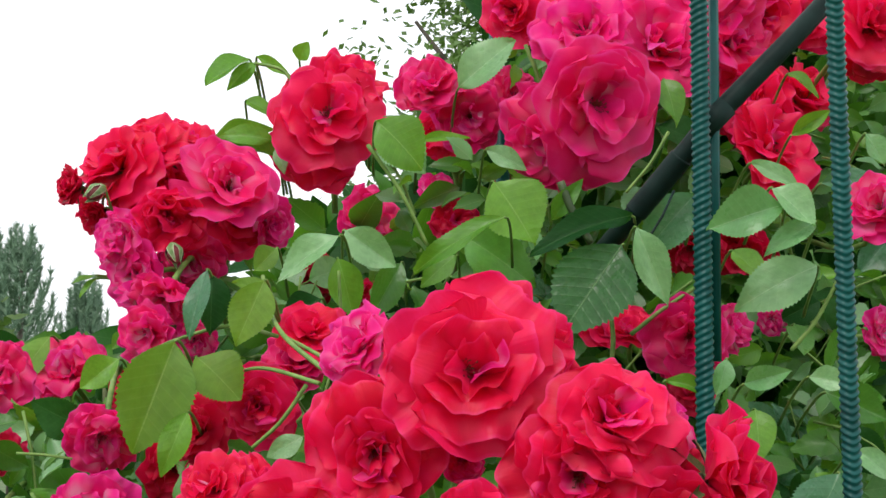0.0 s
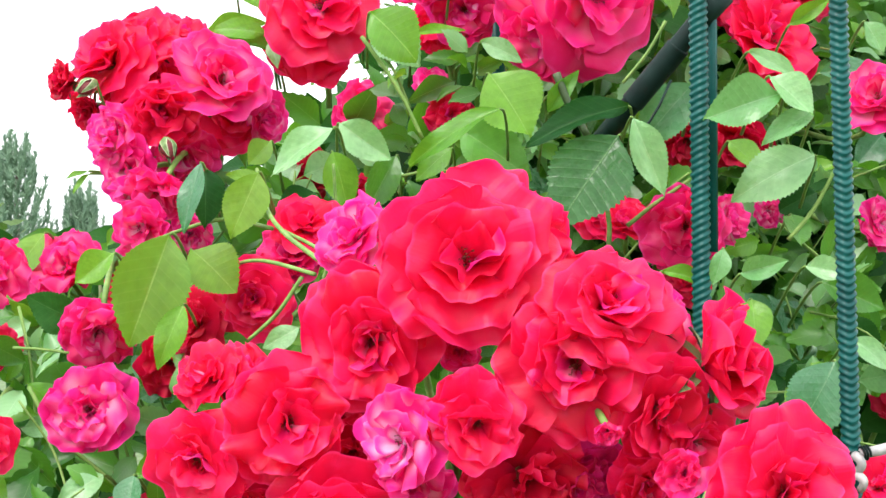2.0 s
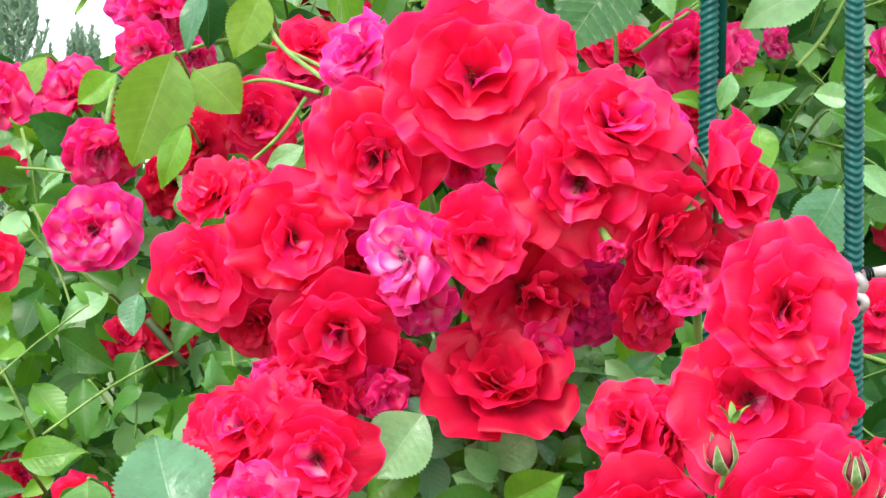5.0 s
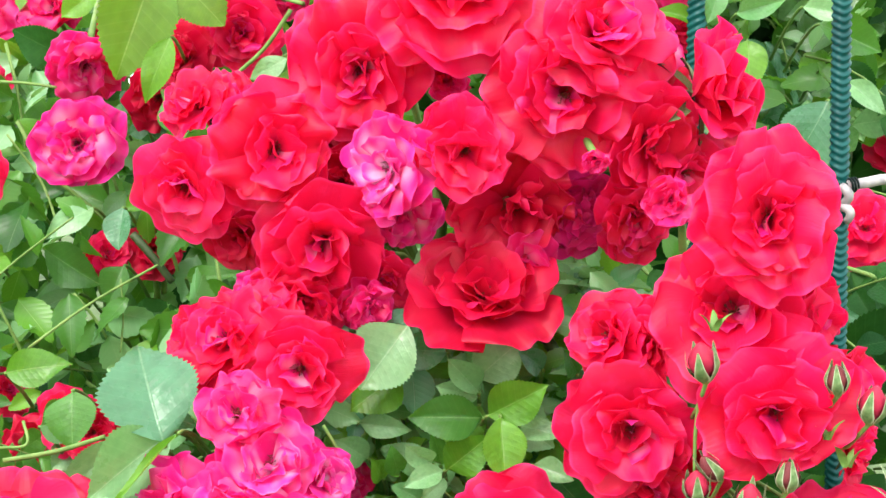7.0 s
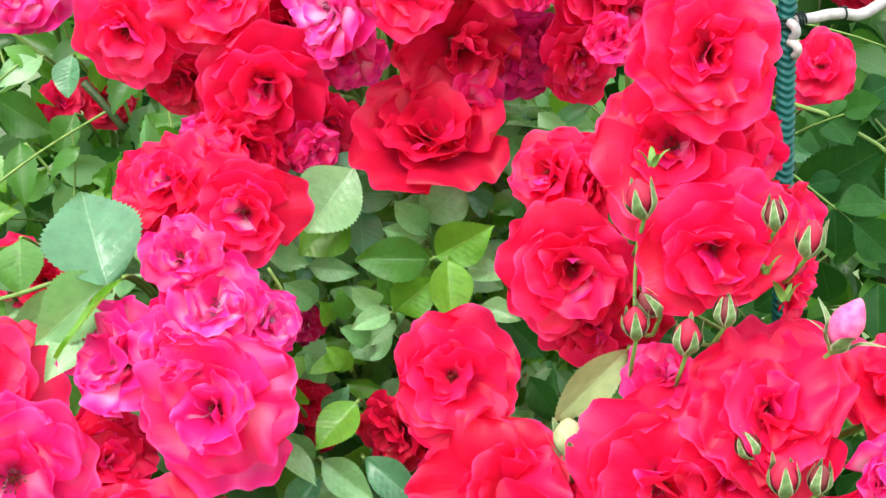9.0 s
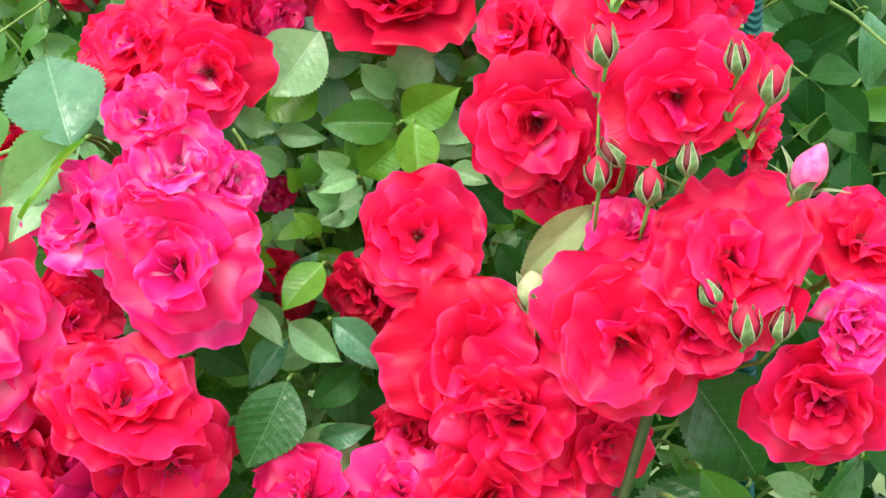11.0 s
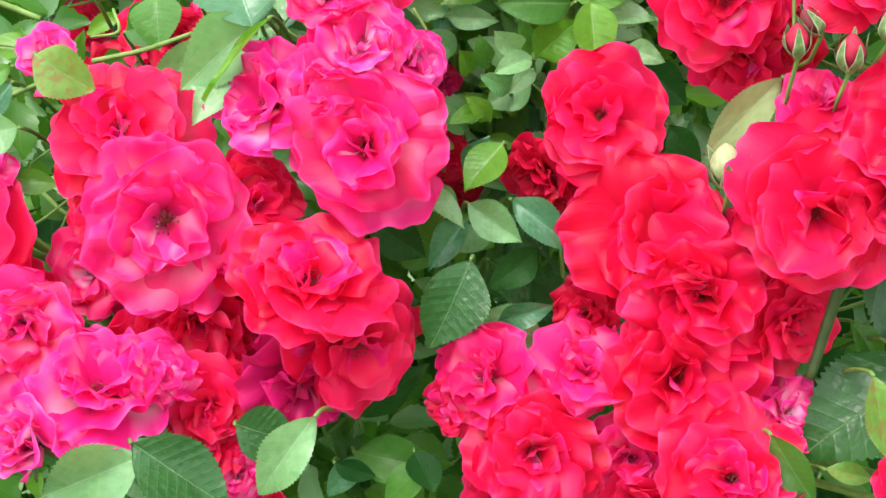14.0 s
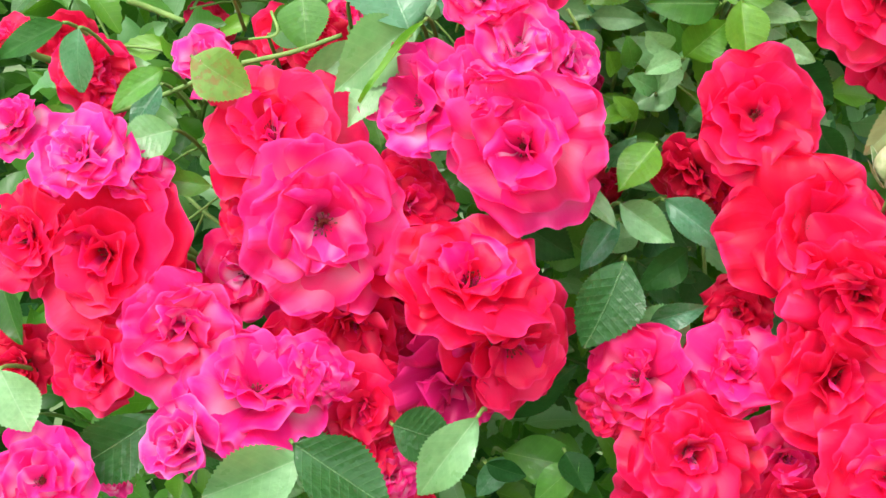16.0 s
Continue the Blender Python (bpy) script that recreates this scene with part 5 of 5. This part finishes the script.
leaf((-0.284, 1.2002, 1.6666), (-0.3113, 1.1946, 1.6313), 0.60, "light", -3)
leaf((-0.1937, 1.0058, 1.6431), (-0.2162, 0.9975, 1.6244), 0.60, "light", 3)
leaf((-0.2273, 1.2009, 1.6712), (-0.2376, 1.1966, 1.6583), 0.70, "light", -5)
leaf((-0.118, 1.2112, 1.8086), (-0.1614, 1.1991, 1.816), 0.50, "light", 9)
leaf((-0.1214, 1.2023, 1.8178), (-0.1585, 1.1931, 1.8243), 0.50, "light", -4)
leaf((-0.1183, 1.2056, 1.8141), (-0.1116, 1.191, 1.7954), 0.50, "pale", -4)
leaf((-0.0648, 0.8515, 1.5974), (-0.0837, 0.8485, 1.5869), 0.60, "pale", -15)
leaf((-0.1661, 0.9902, 1.5787), (-0.1723, 0.9723, 1.5668), 0.70, "blue", 17)
leaf((-0.173, 0.9883, 1.5536), (-0.1599, 0.9797, 1.5591), 0.70, "blue", 6)
leaf((-0.1604, 0.9893, 1.5536), (-0.1483, 0.9713, 1.5636), 0.60, "blue", -0)
leaf((-0.0749, 1.1043, 1.6903), (-0.101, 1.0945, 1.6739), 0.60, "dark", 11)
leaf((-0.1012, 1.0532, 1.7194), (-0.1148, 1.0437, 1.7034), 0.70, "olive", -1)
leaf((-0.1449, 1.2315, 1.887), (-0.1758, 1.2103, 1.8653), 0.60, "light", 16)
leaf((-0.1394, 1.23, 1.8836), (-0.1579, 1.2164, 1.8642), 0.50, "light", -10)
leaf((-0.1456, 1.2259, 1.853), (-0.1225, 1.2169, 1.8426), 0.60, "light", -3)
leaf((0.02, 1.2281, 1.8659), (0.0612, 1.209, 1.9009), 0.70, "pale", 3)
leaf((-0.0458, 1.2098, 1.8347), (-0.0041, 1.1988, 1.8014), 0.80, "pale", -5)
leaf((-0.1698, 1.232, 1.8239), (-0.129, 1.2182, 1.8352), 0.35, "light", -3)
leaf((-0.0087, 1.2008, 1.8191), (0.0286, 1.199, 1.8236), 0.30, "light", 14)
leaf((0.1708, 1.1619, 1.8601), (0.1802, 1.1422, 1.8289), 0.60, "light", -13)
leaf((-0.1397, 1.2436, 1.8921), (-0.112, 1.2372, 1.8774), 0.30, "light", 6)
leaf((-0.1065, 1.2482, 1.89), (-0.1021, 1.2347, 1.9005), 0.90, "light", 1)
leaf((-0.2385, 1.14, 1.7051), (-0.2485, 1.13, 1.6921), 0.45, "light", 16, (0.03, 0.03, 0.0))
leaf((-0.2393, 1.14, 1.7071), (-0.2522, 1.13, 1.704), 0.4, "light", 10, (0.03, 0.03, 0.0))
leaf((0.0396, 1.1591, 1.8051), (0.0681, 1.1488, 1.7933), 0.50, "pale", 1)
leaf((0.257, 1.1286, 1.8129), (0.2827, 1.1169, 1.8294), 0.40, "light", 14)
leaf((0.2615, 1.1555, 1.8642), (0.2808, 1.1416, 1.8488), 0.50, "light", -3)
leaf((-0.1057, 0.7106, 1.4235), (-0.1232, 0.7319, 1.468), 0.90, "blue", 3)
leaf((0.0043, 0.7717, 1.4777), (-0.026, 0.7647, 1.4402), 0.60, "blue", -17)
leaf((0.0029, 0.7971, 1.4191), (0.0383, 0.7794, 1.4226), 0.62, "light", -12)
leaf((0.0685, 0.8061, 1.4327), (0.0421, 0.7942, 1.4274), 0.70, "mid", -3)
leaf((0.0514, 0.7985, 1.4196), (0.0488, 0.7788, 1.3921), 0.65, "mid", 7)
leaf((0.0201, 0.8057, 1.4421), (0.0381, 0.7885, 1.4355), 0.60, "blue", -6)
leaf((0.0286, 0.7889, 1.4543), (0.0367, 0.7721, 1.4384), 0.40, "pale", 9)
leaf((-0.0022, 0.8002, 1.417), (-0.0225, 0.7873, 1.4185), 0.30, "pale", 4)
leaf((0.0069, 0.8248, 1.4018), (-0.0006, 0.812, 1.3875), 0.70, "pale", 17)
leaf((0.0326, 0.8276, 1.401), (0.0211, 0.8199, 1.3819), 0.60, "mid", -1)
leaf((-0.1825, 0.9285, 1.5125), (-0.2039, 0.9094, 1.5017), 0.60, "pale", 5)
leaf((-0.1617, 0.9098, 1.514), (-0.1639, 0.8998, 1.492), 0.80, "blue", 16)
leaf((-0.2133, 0.9388, 1.4877), (-0.1831, 0.9227, 1.4701), 0.70, "mid", 15)
leaf((-0.1613, 0.9106, 1.4814), (-0.1701, 0.8988, 1.4619), 0.70, "mid", 11)
leaf((-0.1976, 0.9592, 1.459), (-0.225, 0.9476, 1.4516), 0.50, "mid", 9)
leaf((-0.1978, 0.937, 1.4285), (-0.1696, 0.9277, 1.4369), 0.60, "dark", 11)
leaf((-0.1997, 0.8017, 1.4382), (-0.17, 0.7927, 1.4458), 0.65, "light", -2)
leaf((-0.1784, 0.783, 1.4152), (-0.151, 0.7732, 1.4218), 0.75, "mid", -1)
leaf((-0.1318, 0.7625, 1.4138), (-0.1609, 0.7484, 1.389), 0.50, "pale", -15)
leaf((-0.129, 0.9279, 1.4729), (-0.1034, 0.9109, 1.4784), 0.40, "mid", -1)
leaf((-0.1634, 0.9381, 1.4488), (-0.1351, 0.926, 1.4557), 0.50, "dark", -8)
leaf((0.0786, 0.806, 1.4915), (0.0966, 0.7997, 1.4769), 0.50, "blue", -15)
leaf((0.2637, 0.989, 1.5921), (0.2846, 0.9779, 1.5753), 0.60, "pale", 9)
leaf((0.2636, 0.9594, 1.4827), (0.2801, 0.9451, 1.4593), 0.70, "dark", 6)
leaf((0.2704, 0.9094, 1.4493), (0.2442, 0.8896, 1.4296), 0.60, "mid", -13)
leaf((-0.1653, 0.852, 1.3997), (-0.1879, 0.8454, 1.3795), 0.70, "pale", -1)
leaf((-0.0349, 0.8235, 1.4486), (-0.0056, 0.8199, 1.4262), 0.60, "dark", 2)
leaf((-0.2509, 1.0116, 1.5335), (-0.2225, 0.9956, 1.538), 0.50, "pale", 1)
leaf((-0.2434, 0.9546, 1.4521), (-0.2012, 0.9447, 1.4306), 0.60, "mid", 13)
leaf((-0.226, 0.9537, 1.5128), (-0.2397, 0.9422, 1.4969), 0.60, "mid", -1)
leaf((-0.0116, 0.6965, 1.3209), (-0.0271, 0.679, 1.2857), 0.75, "deep", -15)
leaf((0.0038, 0.7149, 1.3701), (-0.0138, 0.7013, 1.3528), 0.70, "light", 5)
leaf((0.007, 0.7096, 1.3453), (0.0329, 0.6922, 1.329), 0.50, "blue", -4)
leaf((-0.0126, 0.7151, 1.3426), (0.0109, 0.7039, 1.327), 0.60, "pale", 5)
leaf((-0.0128, 0.7147, 1.3347), (-0.0314, 0.7036, 1.3167), 0.50, "blue", 13)
leaf((-0.031, 0.7196, 1.3482), (-0.0162, 0.7025, 1.3381), 0.50, "pale", -7)
leaf((-0.058, 0.7328, 1.3299), (-0.0324, 0.7245, 1.3157), 0.70, "dark", -10)
leaf((0.0203, 0.7233, 1.3186), (-0, 0.7085, 1.3042), 0.60, "dark", -14)
leaf((0.0194, 0.7398, 1.3025), (0.0331, 0.7254, 1.2875), 0.70, "dark", -5)
leaf((0.1223, 0.6838, 1.4025), (0.0908, 0.6791, 1.3706), 0.42, "cream", -2)
leaf((-0.0243, 0.766, 1.3785), (-0.032, 0.754, 1.3686), 0.60, "light", 5)
leaf((-0.0138, 0.768, 1.3655), (-0.0206, 0.756, 1.3791), 0.60, "pale", -6)
leaf((-0.0012, 0.766, 1.3715), (-0.0083, 0.754, 1.3836), 0.60, "light", 9)
leaf((0.0087, 0.763, 1.3859), (-0.0012, 0.751, 1.395), 0.65, "pale", 4)
leaf((-0.0186, 0.751, 1.3317), (-0.0292, 0.739, 1.346), 0.55, "pale", -8)
leaf((0.0138, 0.758, 1.3452), (0.0011, 0.746, 1.3537), 0.60, "light", 7)
leaf((0.0198, 0.761, 1.3972), (0.0095, 0.749, 1.3899), 0.55, "pale", -4)
leaf((-0.0137, 0.763, 1.3498), (-0.0044, 0.751, 1.3636), 0.60, "blue", 6)
leaf((0.0013, 0.763, 1.4706), (-0.021, 0.751, 1.4419), 0.85, "pale", 6)
leaf((0.0198, 0.778, 1.4555), (-0.006, 0.766, 1.459), 0.70, "blue", -12)
leaf((0.0369, 0.754, 1.4283), (0.003, 0.742, 1.4306), 0.62, "mid", -8)
leaf((0.0392, 0.751, 1.4299), (0.065, 0.739, 1.4459), 0.72, "light", 8)
leaf((0.0449, 0.744, 1.4308), (0.0476, 0.732, 1.4027), 0.68, "light", -6)
leaf((0.0202, 0.751, 1.4036), (0.0371, 0.739, 1.4202), 0.80, "light", 10)
leaf((0.0186, 0.748, 1.4041), (0.0012, 0.736, 1.3999), 0.55, "pale", 4)
leaf((0.0135, 0.75, 1.4066), (0.0014, 0.738, 1.4171), 0.62, "pale", -14)
leaf((0.0351, 0.762, 1.4388), (0.0209, 0.75, 1.4565), 0.50, "pale", 12)
leaf((0.035, 0.768, 1.4357), (0.0154, 0.756, 1.4424), 0.55, "pale", -5)
leaf((-0.0221, 0.771, 1.4215), (0.0001, 0.759, 1.4214), 0.50, "pale", 9)
leaf((-0.0022, 0.774, 1.4456), (-0.0251, 0.762, 1.4297), 0.85, "light", -9)
leaf((0.035, 0.771, 1.4446), (0.0535, 0.759, 1.464), 0.85, "pale", 7)
leaf((0.0662, 0.772, 1.4491), (0.0552, 0.76, 1.4589), 0.70, "blue", -6)
leaf((0.0545, 0.758, 1.4243), (0.0719, 0.746, 1.4225), 0.60, "pale", 5)
leaf((0.0612, 0.748, 1.4074), (0.0766, 0.736, 1.4057), 0.60, "pale", -8)
leaf((0.0831, 0.774, 1.4465), (0.0768, 0.762, 1.4592), 0.70, "mid", 4)
leaf((0.0177, 0.758, 1.4047), (0.0155, 0.746, 1.4198), 0.50, "mid", 11)
leaf((-0.0176, 0.774, 1.4034), (-0.0318, 0.762, 1.4147), 0.70, "pale", -7)
leaf((-0.0099, 0.771, 1.3944), (-0.014, 0.759, 1.4058), 0.70, "light", 6)
leaf((-0.0024, 0.764, 1.3979), (-0.0053, 0.752, 1.4104), 0.65, "mid", -11)
leaf((0.0029, 0.77, 1.454), (-0.0102, 0.758, 1.4456), 0.60, "light", 15)
leaf((0.0359, 0.778, 1.4298), (0.029, 0.766, 1.4116), 0.60, "light", 5)
leaf((-0.0009, 0.741, 1.3213), (-0.0262, 0.729, 1.32), 0.60, "pale", 8)
leaf((-0.0025, 0.741, 1.3086), (0.0286, 0.729, 1.2882), 0.60, "deep", -6)
leaf((0.0112, 0.73, 1.3416), (0.038, 0.718, 1.3199), 0.50, "mid", 10)
leaf((-0.0239, 0.748, 1.3077), (-0.0491, 0.736, 1.3342), 0.80, "mid", -8)
leaf((0.0188, 0.718, 1.268), (-0.0067, 0.706, 1.2915), 0.60, "pale", 7)
leaf((0.0126, 0.741, 1.3271), (0.0241, 0.729, 1.3143), 0.60, "deep", 0)
leaf((0.1653, 0.7, 1.3244), (0.2071, 0.69, 1.2738), 0.72, "deep", -7)
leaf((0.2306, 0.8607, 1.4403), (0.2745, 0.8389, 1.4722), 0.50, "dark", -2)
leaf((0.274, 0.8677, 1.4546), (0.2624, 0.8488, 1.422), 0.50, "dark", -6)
leaf((0.2848, 0.8612, 1.4745), (0.2936, 0.8571, 1.4314), 0.50, "blue", -11)
leaf((0.0204, 0.7081, 1.2803), (-0.0095, 0.6955, 1.2925), 0.70, "pale", -5)
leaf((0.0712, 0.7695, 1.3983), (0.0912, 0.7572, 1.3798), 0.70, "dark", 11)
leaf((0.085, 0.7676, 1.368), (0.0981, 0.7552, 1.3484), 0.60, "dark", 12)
leaf((-0.0243, 0.7341, 1.3621), (-0.0264, 0.7195, 1.376), 0.50, "light", 15)
leaf((-0.0025, 0.766, 1.377), (-0.0176, 0.7517, 1.3772), 0.50, "light", 16)
leaf((0.2235, 0.9089, 1.47), (0.2485, 0.891, 1.4604), 0.50, "blue", 13)
leaf((0.1922, 0.6762, 1.2769), (0.133, 0.656, 1.2464), 0.75, "deep", 17)
leaf((0.1708, 0.6735, 1.2863), (0.1965, 0.6625, 1.2525), 0.50, "mid", 6)
leaf((0.236, 0.6544, 1.298), (0.1988, 0.6453, 1.2526), 0.42, "deep", -12)
leaf((0.1545, 0.635, 1.2848), (0.1605, 0.628, 1.2507), 0.46, "spotted", -1)
leaf((0.1991, 0.6657, 1.2438), (0.17, 0.6528, 1.2394), 0.45, "spotted", 17)
leaf((0.1401, 0.6515, 1.2368), (0.1622, 0.6497, 1.2329), 0.45, "spotted", -5)
leaf((0.1149, 0.6443, 1.2556), (0.1304, 0.629, 1.2297), 0.50, "mid", 14)
leaf((0.2221, 0.6491, 1.2805), (0.2146, 0.6348, 1.2577), 0.24, "light", 2)
leaf((0.1995, 0.6528, 1.2457), (0.229, 0.64, 1.2478), 0.20, "light", -4)
leaf((0.1615, 0.7034, 1.2872), (0.1757, 0.6923, 1.2689), 0.50, "mid", -13)
leaf((0.2044, 0.6938, 1.2736), (0.2237, 0.6789, 1.2731), 0.50, "pale", -15)
leaf((-0.1575, 0.6417, 1.2568), (-0.1166, 0.6375, 1.2282), 0.68, "deep", -9)
leaf((-0.1535, 0.64, 1.251), (-0.1981, 0.632, 1.2342), 0.65, "pale", -6)
leaf((-0.0783, 0.638, 1.2691), (-0.1064, 0.6321, 1.2343), 0.50, "pale", 4)
leaf((-0.116, 0.664, 1.2562), (-0.0898, 0.6555, 1.2492), 0.95, "deep", 10)
leaf((-0.0755, 0.6907, 1.2268), (-0.0574, 0.6883, 1.2192), 0.60, "dark", 13)
leaf((-0.0389, 0.6952, 1.2301), (-0.0294, 0.6807, 1.2165), 0.80, "dark", -13)
leaf((-0.0646, 0.7163, 1.2392), (-0.0385, 0.6999, 1.267), 0.40, "dark", -6)
leaf((-0.0676, 0.7092, 1.2249), (-0.0313, 0.6927, 1.2226), 0.60, "mid", -4)
leaf((-0.1598, 0.772, 1.4351), (-0.1576, 0.7553, 1.4134), 0.95, "mid", -1)
leaf((-0.0988, 0.7074, 1.4288), (-0.1295, 0.6962, 1.3962), 0.17, "light", 12)
leaf((-0.1035, 0.7172, 1.4266), (-0.1398, 0.7029, 1.4016), 0.60, "pale", 1)
leaf((-0.1159, 0.7218, 1.4034), (-0.1323, 0.6981, 1.3909), 0.60, "pale", 12)
leaf((-0.2744, 0.7655, 1.4248), (-0.306, 0.7551, 1.4106), 0.50, "dark", 1)
leaf((-0.2606, 0.7406, 1.4247), (-0.2666, 0.7387, 1.3948), 0.70, "blue", 18)
leaf((-0.2205, 0.7315, 1.4062), (-0.2434, 0.7188, 1.3935), 0.50, "mid", 6)
leaf((-0.2264, 0.751, 1.3961), (-0.2406, 0.7391, 1.3763), 0.50, "blue", -7)
leaf((-0.2133, 0.7096, 1.3816), (-0.237, 0.6999, 1.3774), 0.80, "pale", -14)
leaf((-0.1986, 0.7142, 1.3543), (-0.2216, 0.7079, 1.3592), 0.50, "mid", -13)
leaf((-0.2017, 0.703, 1.4154), (-0.1792, 0.6939, 1.4), 0.90, "spotted", 17)
leaf((-0.286, 0.7578, 1.384), (-0.2668, 0.7494, 1.3755), 0.60, "mid", 14)
leaf((-0.2876, 0.6629, 1.2846), (-0.2745, 0.6542, 1.2588), 0.80, "pale", 2)
leaf((-0.2218, 0.6717, 1.2586), (-0.2644, 0.664, 1.2307), 0.60, "deep", -16)
leaf((-0.3029, 0.7224, 1.3109), (-0.2937, 0.709, 1.2816), 0.60, "mid", 12)
leaf((-0.2375, 0.6963, 1.2491), (-0.2377, 0.6818, 1.2214), 0.50, "mid", 14)
leaf((-0.1351, 0.7517, 1.4339), (-0.0981, 0.7441, 1.4287), 0.50, "blue", -13)
leaf((-0.1135, 0.7414, 1.4319), (-0.1294, 0.7387, 1.4196), 0.70, "mid", -10)
leaf((-0.0268, 0.7206, 1.3257), (-0.0115, 0.7174, 1.3369), 0.50, "mid", -4)
leaf((-0.2885, 0.7075, 1.2456), (-0.2739, 0.6897, 1.2354), 0.70, "dark", 15)
leaf((-0.0204, 0.6686, 1.2086), (-0.0695, 0.6539, 1.2062), 0.45, "pale", 15)
leaf((-0.0323, 0.692, 1.226), (-0.0547, 0.6887, 1.2083), 0.60, "mid", 11)
leaf((-0.0661, 0.7075, 1.2232), (-0.0789, 0.6975, 1.2078), 0.60, "blue", -4)
leaf((-0.0423, 0.7236, 1.2564), (-0.0635, 0.7148, 1.2401), 0.50, "mid", -3)
leaf((0.001, 0.7048, 1.2895), (0.0214, 0.6904, 1.2988), 0.50, "blue", 11)

# ---- young stems ----
tagged(new("binding_wire", tube_mesh("binding_wire", [(0.1538, 1.0, 1.753), (0.1458, 0.995, 1.7363), (0.1364, 0.99, 1.7215), (0.1292, 0.985, 1.7114)], 0.0009, 0.0008, PIPE, 6)), "thin dark binding wire hanging from the brace pipe", "wire")
young_stem(0.0012, (0.1549, 1.03, 1.7961), (0.1434, 1.03, 1.7759), (0.1271, 1.03, 1.7556))
young_stem(0.0015, (-0.0495, 0.8404, 1.6293), (-0.0781, 0.8932, 1.6505), (-0.0938, 0.9454, 1.6702), (-0.1046, 1.0016, 1.6956))
young_stem(0.0012, (-0.0527, 0.8529, 1.6378), (-0.0667, 0.8884, 1.6456), (-0.0834, 0.9312, 1.6544))
young_stem(0.0012, (-0.056, 0.8412, 1.6252), (-0.0833, 0.8843, 1.6332), (-0.1003, 0.9239, 1.6353), (-0.1141, 0.9703, 1.6344))
young_stem(0.0013, (-0.069, 0.9182, 1.6263), (-0.0832, 0.9182, 1.6053), (-0.0994, 0.9205, 1.5901))
young_stem(0.0013, (-0.0876, 0.9309, 1.6544), (-0.1196, 0.9708, 1.6624), (-0.1602, 1.0115, 1.6553), (-0.1942, 1.0512, 1.6437))
young_stem(0.0015, (-0.0427, 1.0599, 1.7902), (-0.0199, 1.0573, 1.7579), (-0.0018, 1.0616, 1.7229))
young_stem(0.0011, (-0.0589, 1.0319, 1.7026), (-0.0561, 1.032, 1.6698), (-0.0504, 1.0306, 1.6534))
young_stem(0.0015, (0.1297, 1.0272, 1.6633), (0.148, 1.0282, 1.678), (0.1704, 1.0277, 1.6934))
young_stem(0.0014, (0.2248, 0.9908, 1.6529), (0.2405, 0.9903, 1.6721), (0.2534, 0.9881, 1.6965))
young_stem(0.0018, (0.1191, 1.0427, 1.6458), (0.1199, 1.0429, 1.6642), (0.1169, 1.0424, 1.6863))
young_stem(0.0031, (0.0899, 1.0998, 1.7729), (0.0977, 1.0988, 1.7532), (0.1112, 1.0983, 1.7298))
young_stem(0.0013, (-0.1369, 1.2019, 1.8772), (-0.1151, 1.2012, 1.8716), (-0.1059, 1.1987, 1.8558), (-0.1016, 1.2024, 1.8391))
young_stem(0.0013, (-0.0456, 1.2104, 1.8194), (-0.0257, 1.2095, 1.7933), (-0.0123, 1.2095, 1.763))
young_stem(0.0017, (0.0704, 1.2013, 1.8939), (0.0791, 1.1997, 1.8716), (0.0858, 1.201, 1.85))
young_stem(0.0031, (0.063, 0.7977, 1.471), (0.0719, 0.8012, 1.4565), (0.0819, 0.7986, 1.4414))
young_stem(0.0026, (-0.1606, 0.9325, 1.4972), (-0.1485, 0.9283, 1.4847), (-0.1372, 0.929, 1.4701))
young_stem(0.0013, (-0.1439, 0.9302, 1.4993), (-0.1373, 0.9294, 1.4864), (-0.1342, 0.9302, 1.4765))
young_stem(0.0014, (-0.2396, 0.9825, 1.5604), (-0.2218, 0.9782, 1.5318), (-0.2022, 0.9816, 1.5149), (-0.1697, 0.9812, 1.4879))
young_stem(0.0010, (-0.2494, 0.9817, 1.584), (-0.2319, 0.9797, 1.5832), (-0.215, 0.9797, 1.5811))
young_stem(0.0010, (-0.1875, 0.8991, 1.4664), (-0.1767, 0.8998, 1.4537), (-0.1686, 0.8985, 1.4413))
young_stem(0.0017, (0.0031, 0.7981, 1.4474), (0.0074, 0.7999, 1.4415), (0.0117, 0.7982, 1.4348))
young_stem(0.0028, (0.0622, 0.7998, 1.4733), (0.0691, 0.8004, 1.4594), (0.0781, 0.7989, 1.4456))
young_stem(0.0028, (0.1465, 0.663, 1.3194), (0.142, 0.6656, 1.2994), (0.1354, 0.6672, 1.273))
young_stem(0.0008, (-0.0357, 0.7183, 1.431), (-0.0292, 0.7207, 1.4186), (-0.0251, 0.721, 1.4018))
young_stem(0.0007, (0.1257, 0.7023, 1.4297), (0.1253, 0.7011, 1.4174), (0.1268, 0.6988, 1.4077))
young_stem(0.0009, (0.1226, 0.6582, 1.4594), (0.1217, 0.662, 1.4421), (0.1212, 0.6588, 1.4261))
young_stem(0.0017, (-0.2501, 0.7971, 1.4319), (-0.236, 0.8022, 1.4255), (-0.2228, 0.7982, 1.4206))
young_stem(0.0014, (-0.2688, 0.7689, 1.377), (-0.2461, 0.7689, 1.3827), (-0.2234, 0.7685, 1.3906), (-0.1985, 0.7713, 1.4007))
young_stem(0.0013, (-0.1871, 0.7491, 1.4057), (-0.1625, 0.7496, 1.4105), (-0.1395, 0.7495, 1.4179))
young_stem(0.0007, (-0.1656, 0.702, 1.4345), (-0.163, 0.6971, 1.4252), (-0.1759, 0.7005, 1.4226))
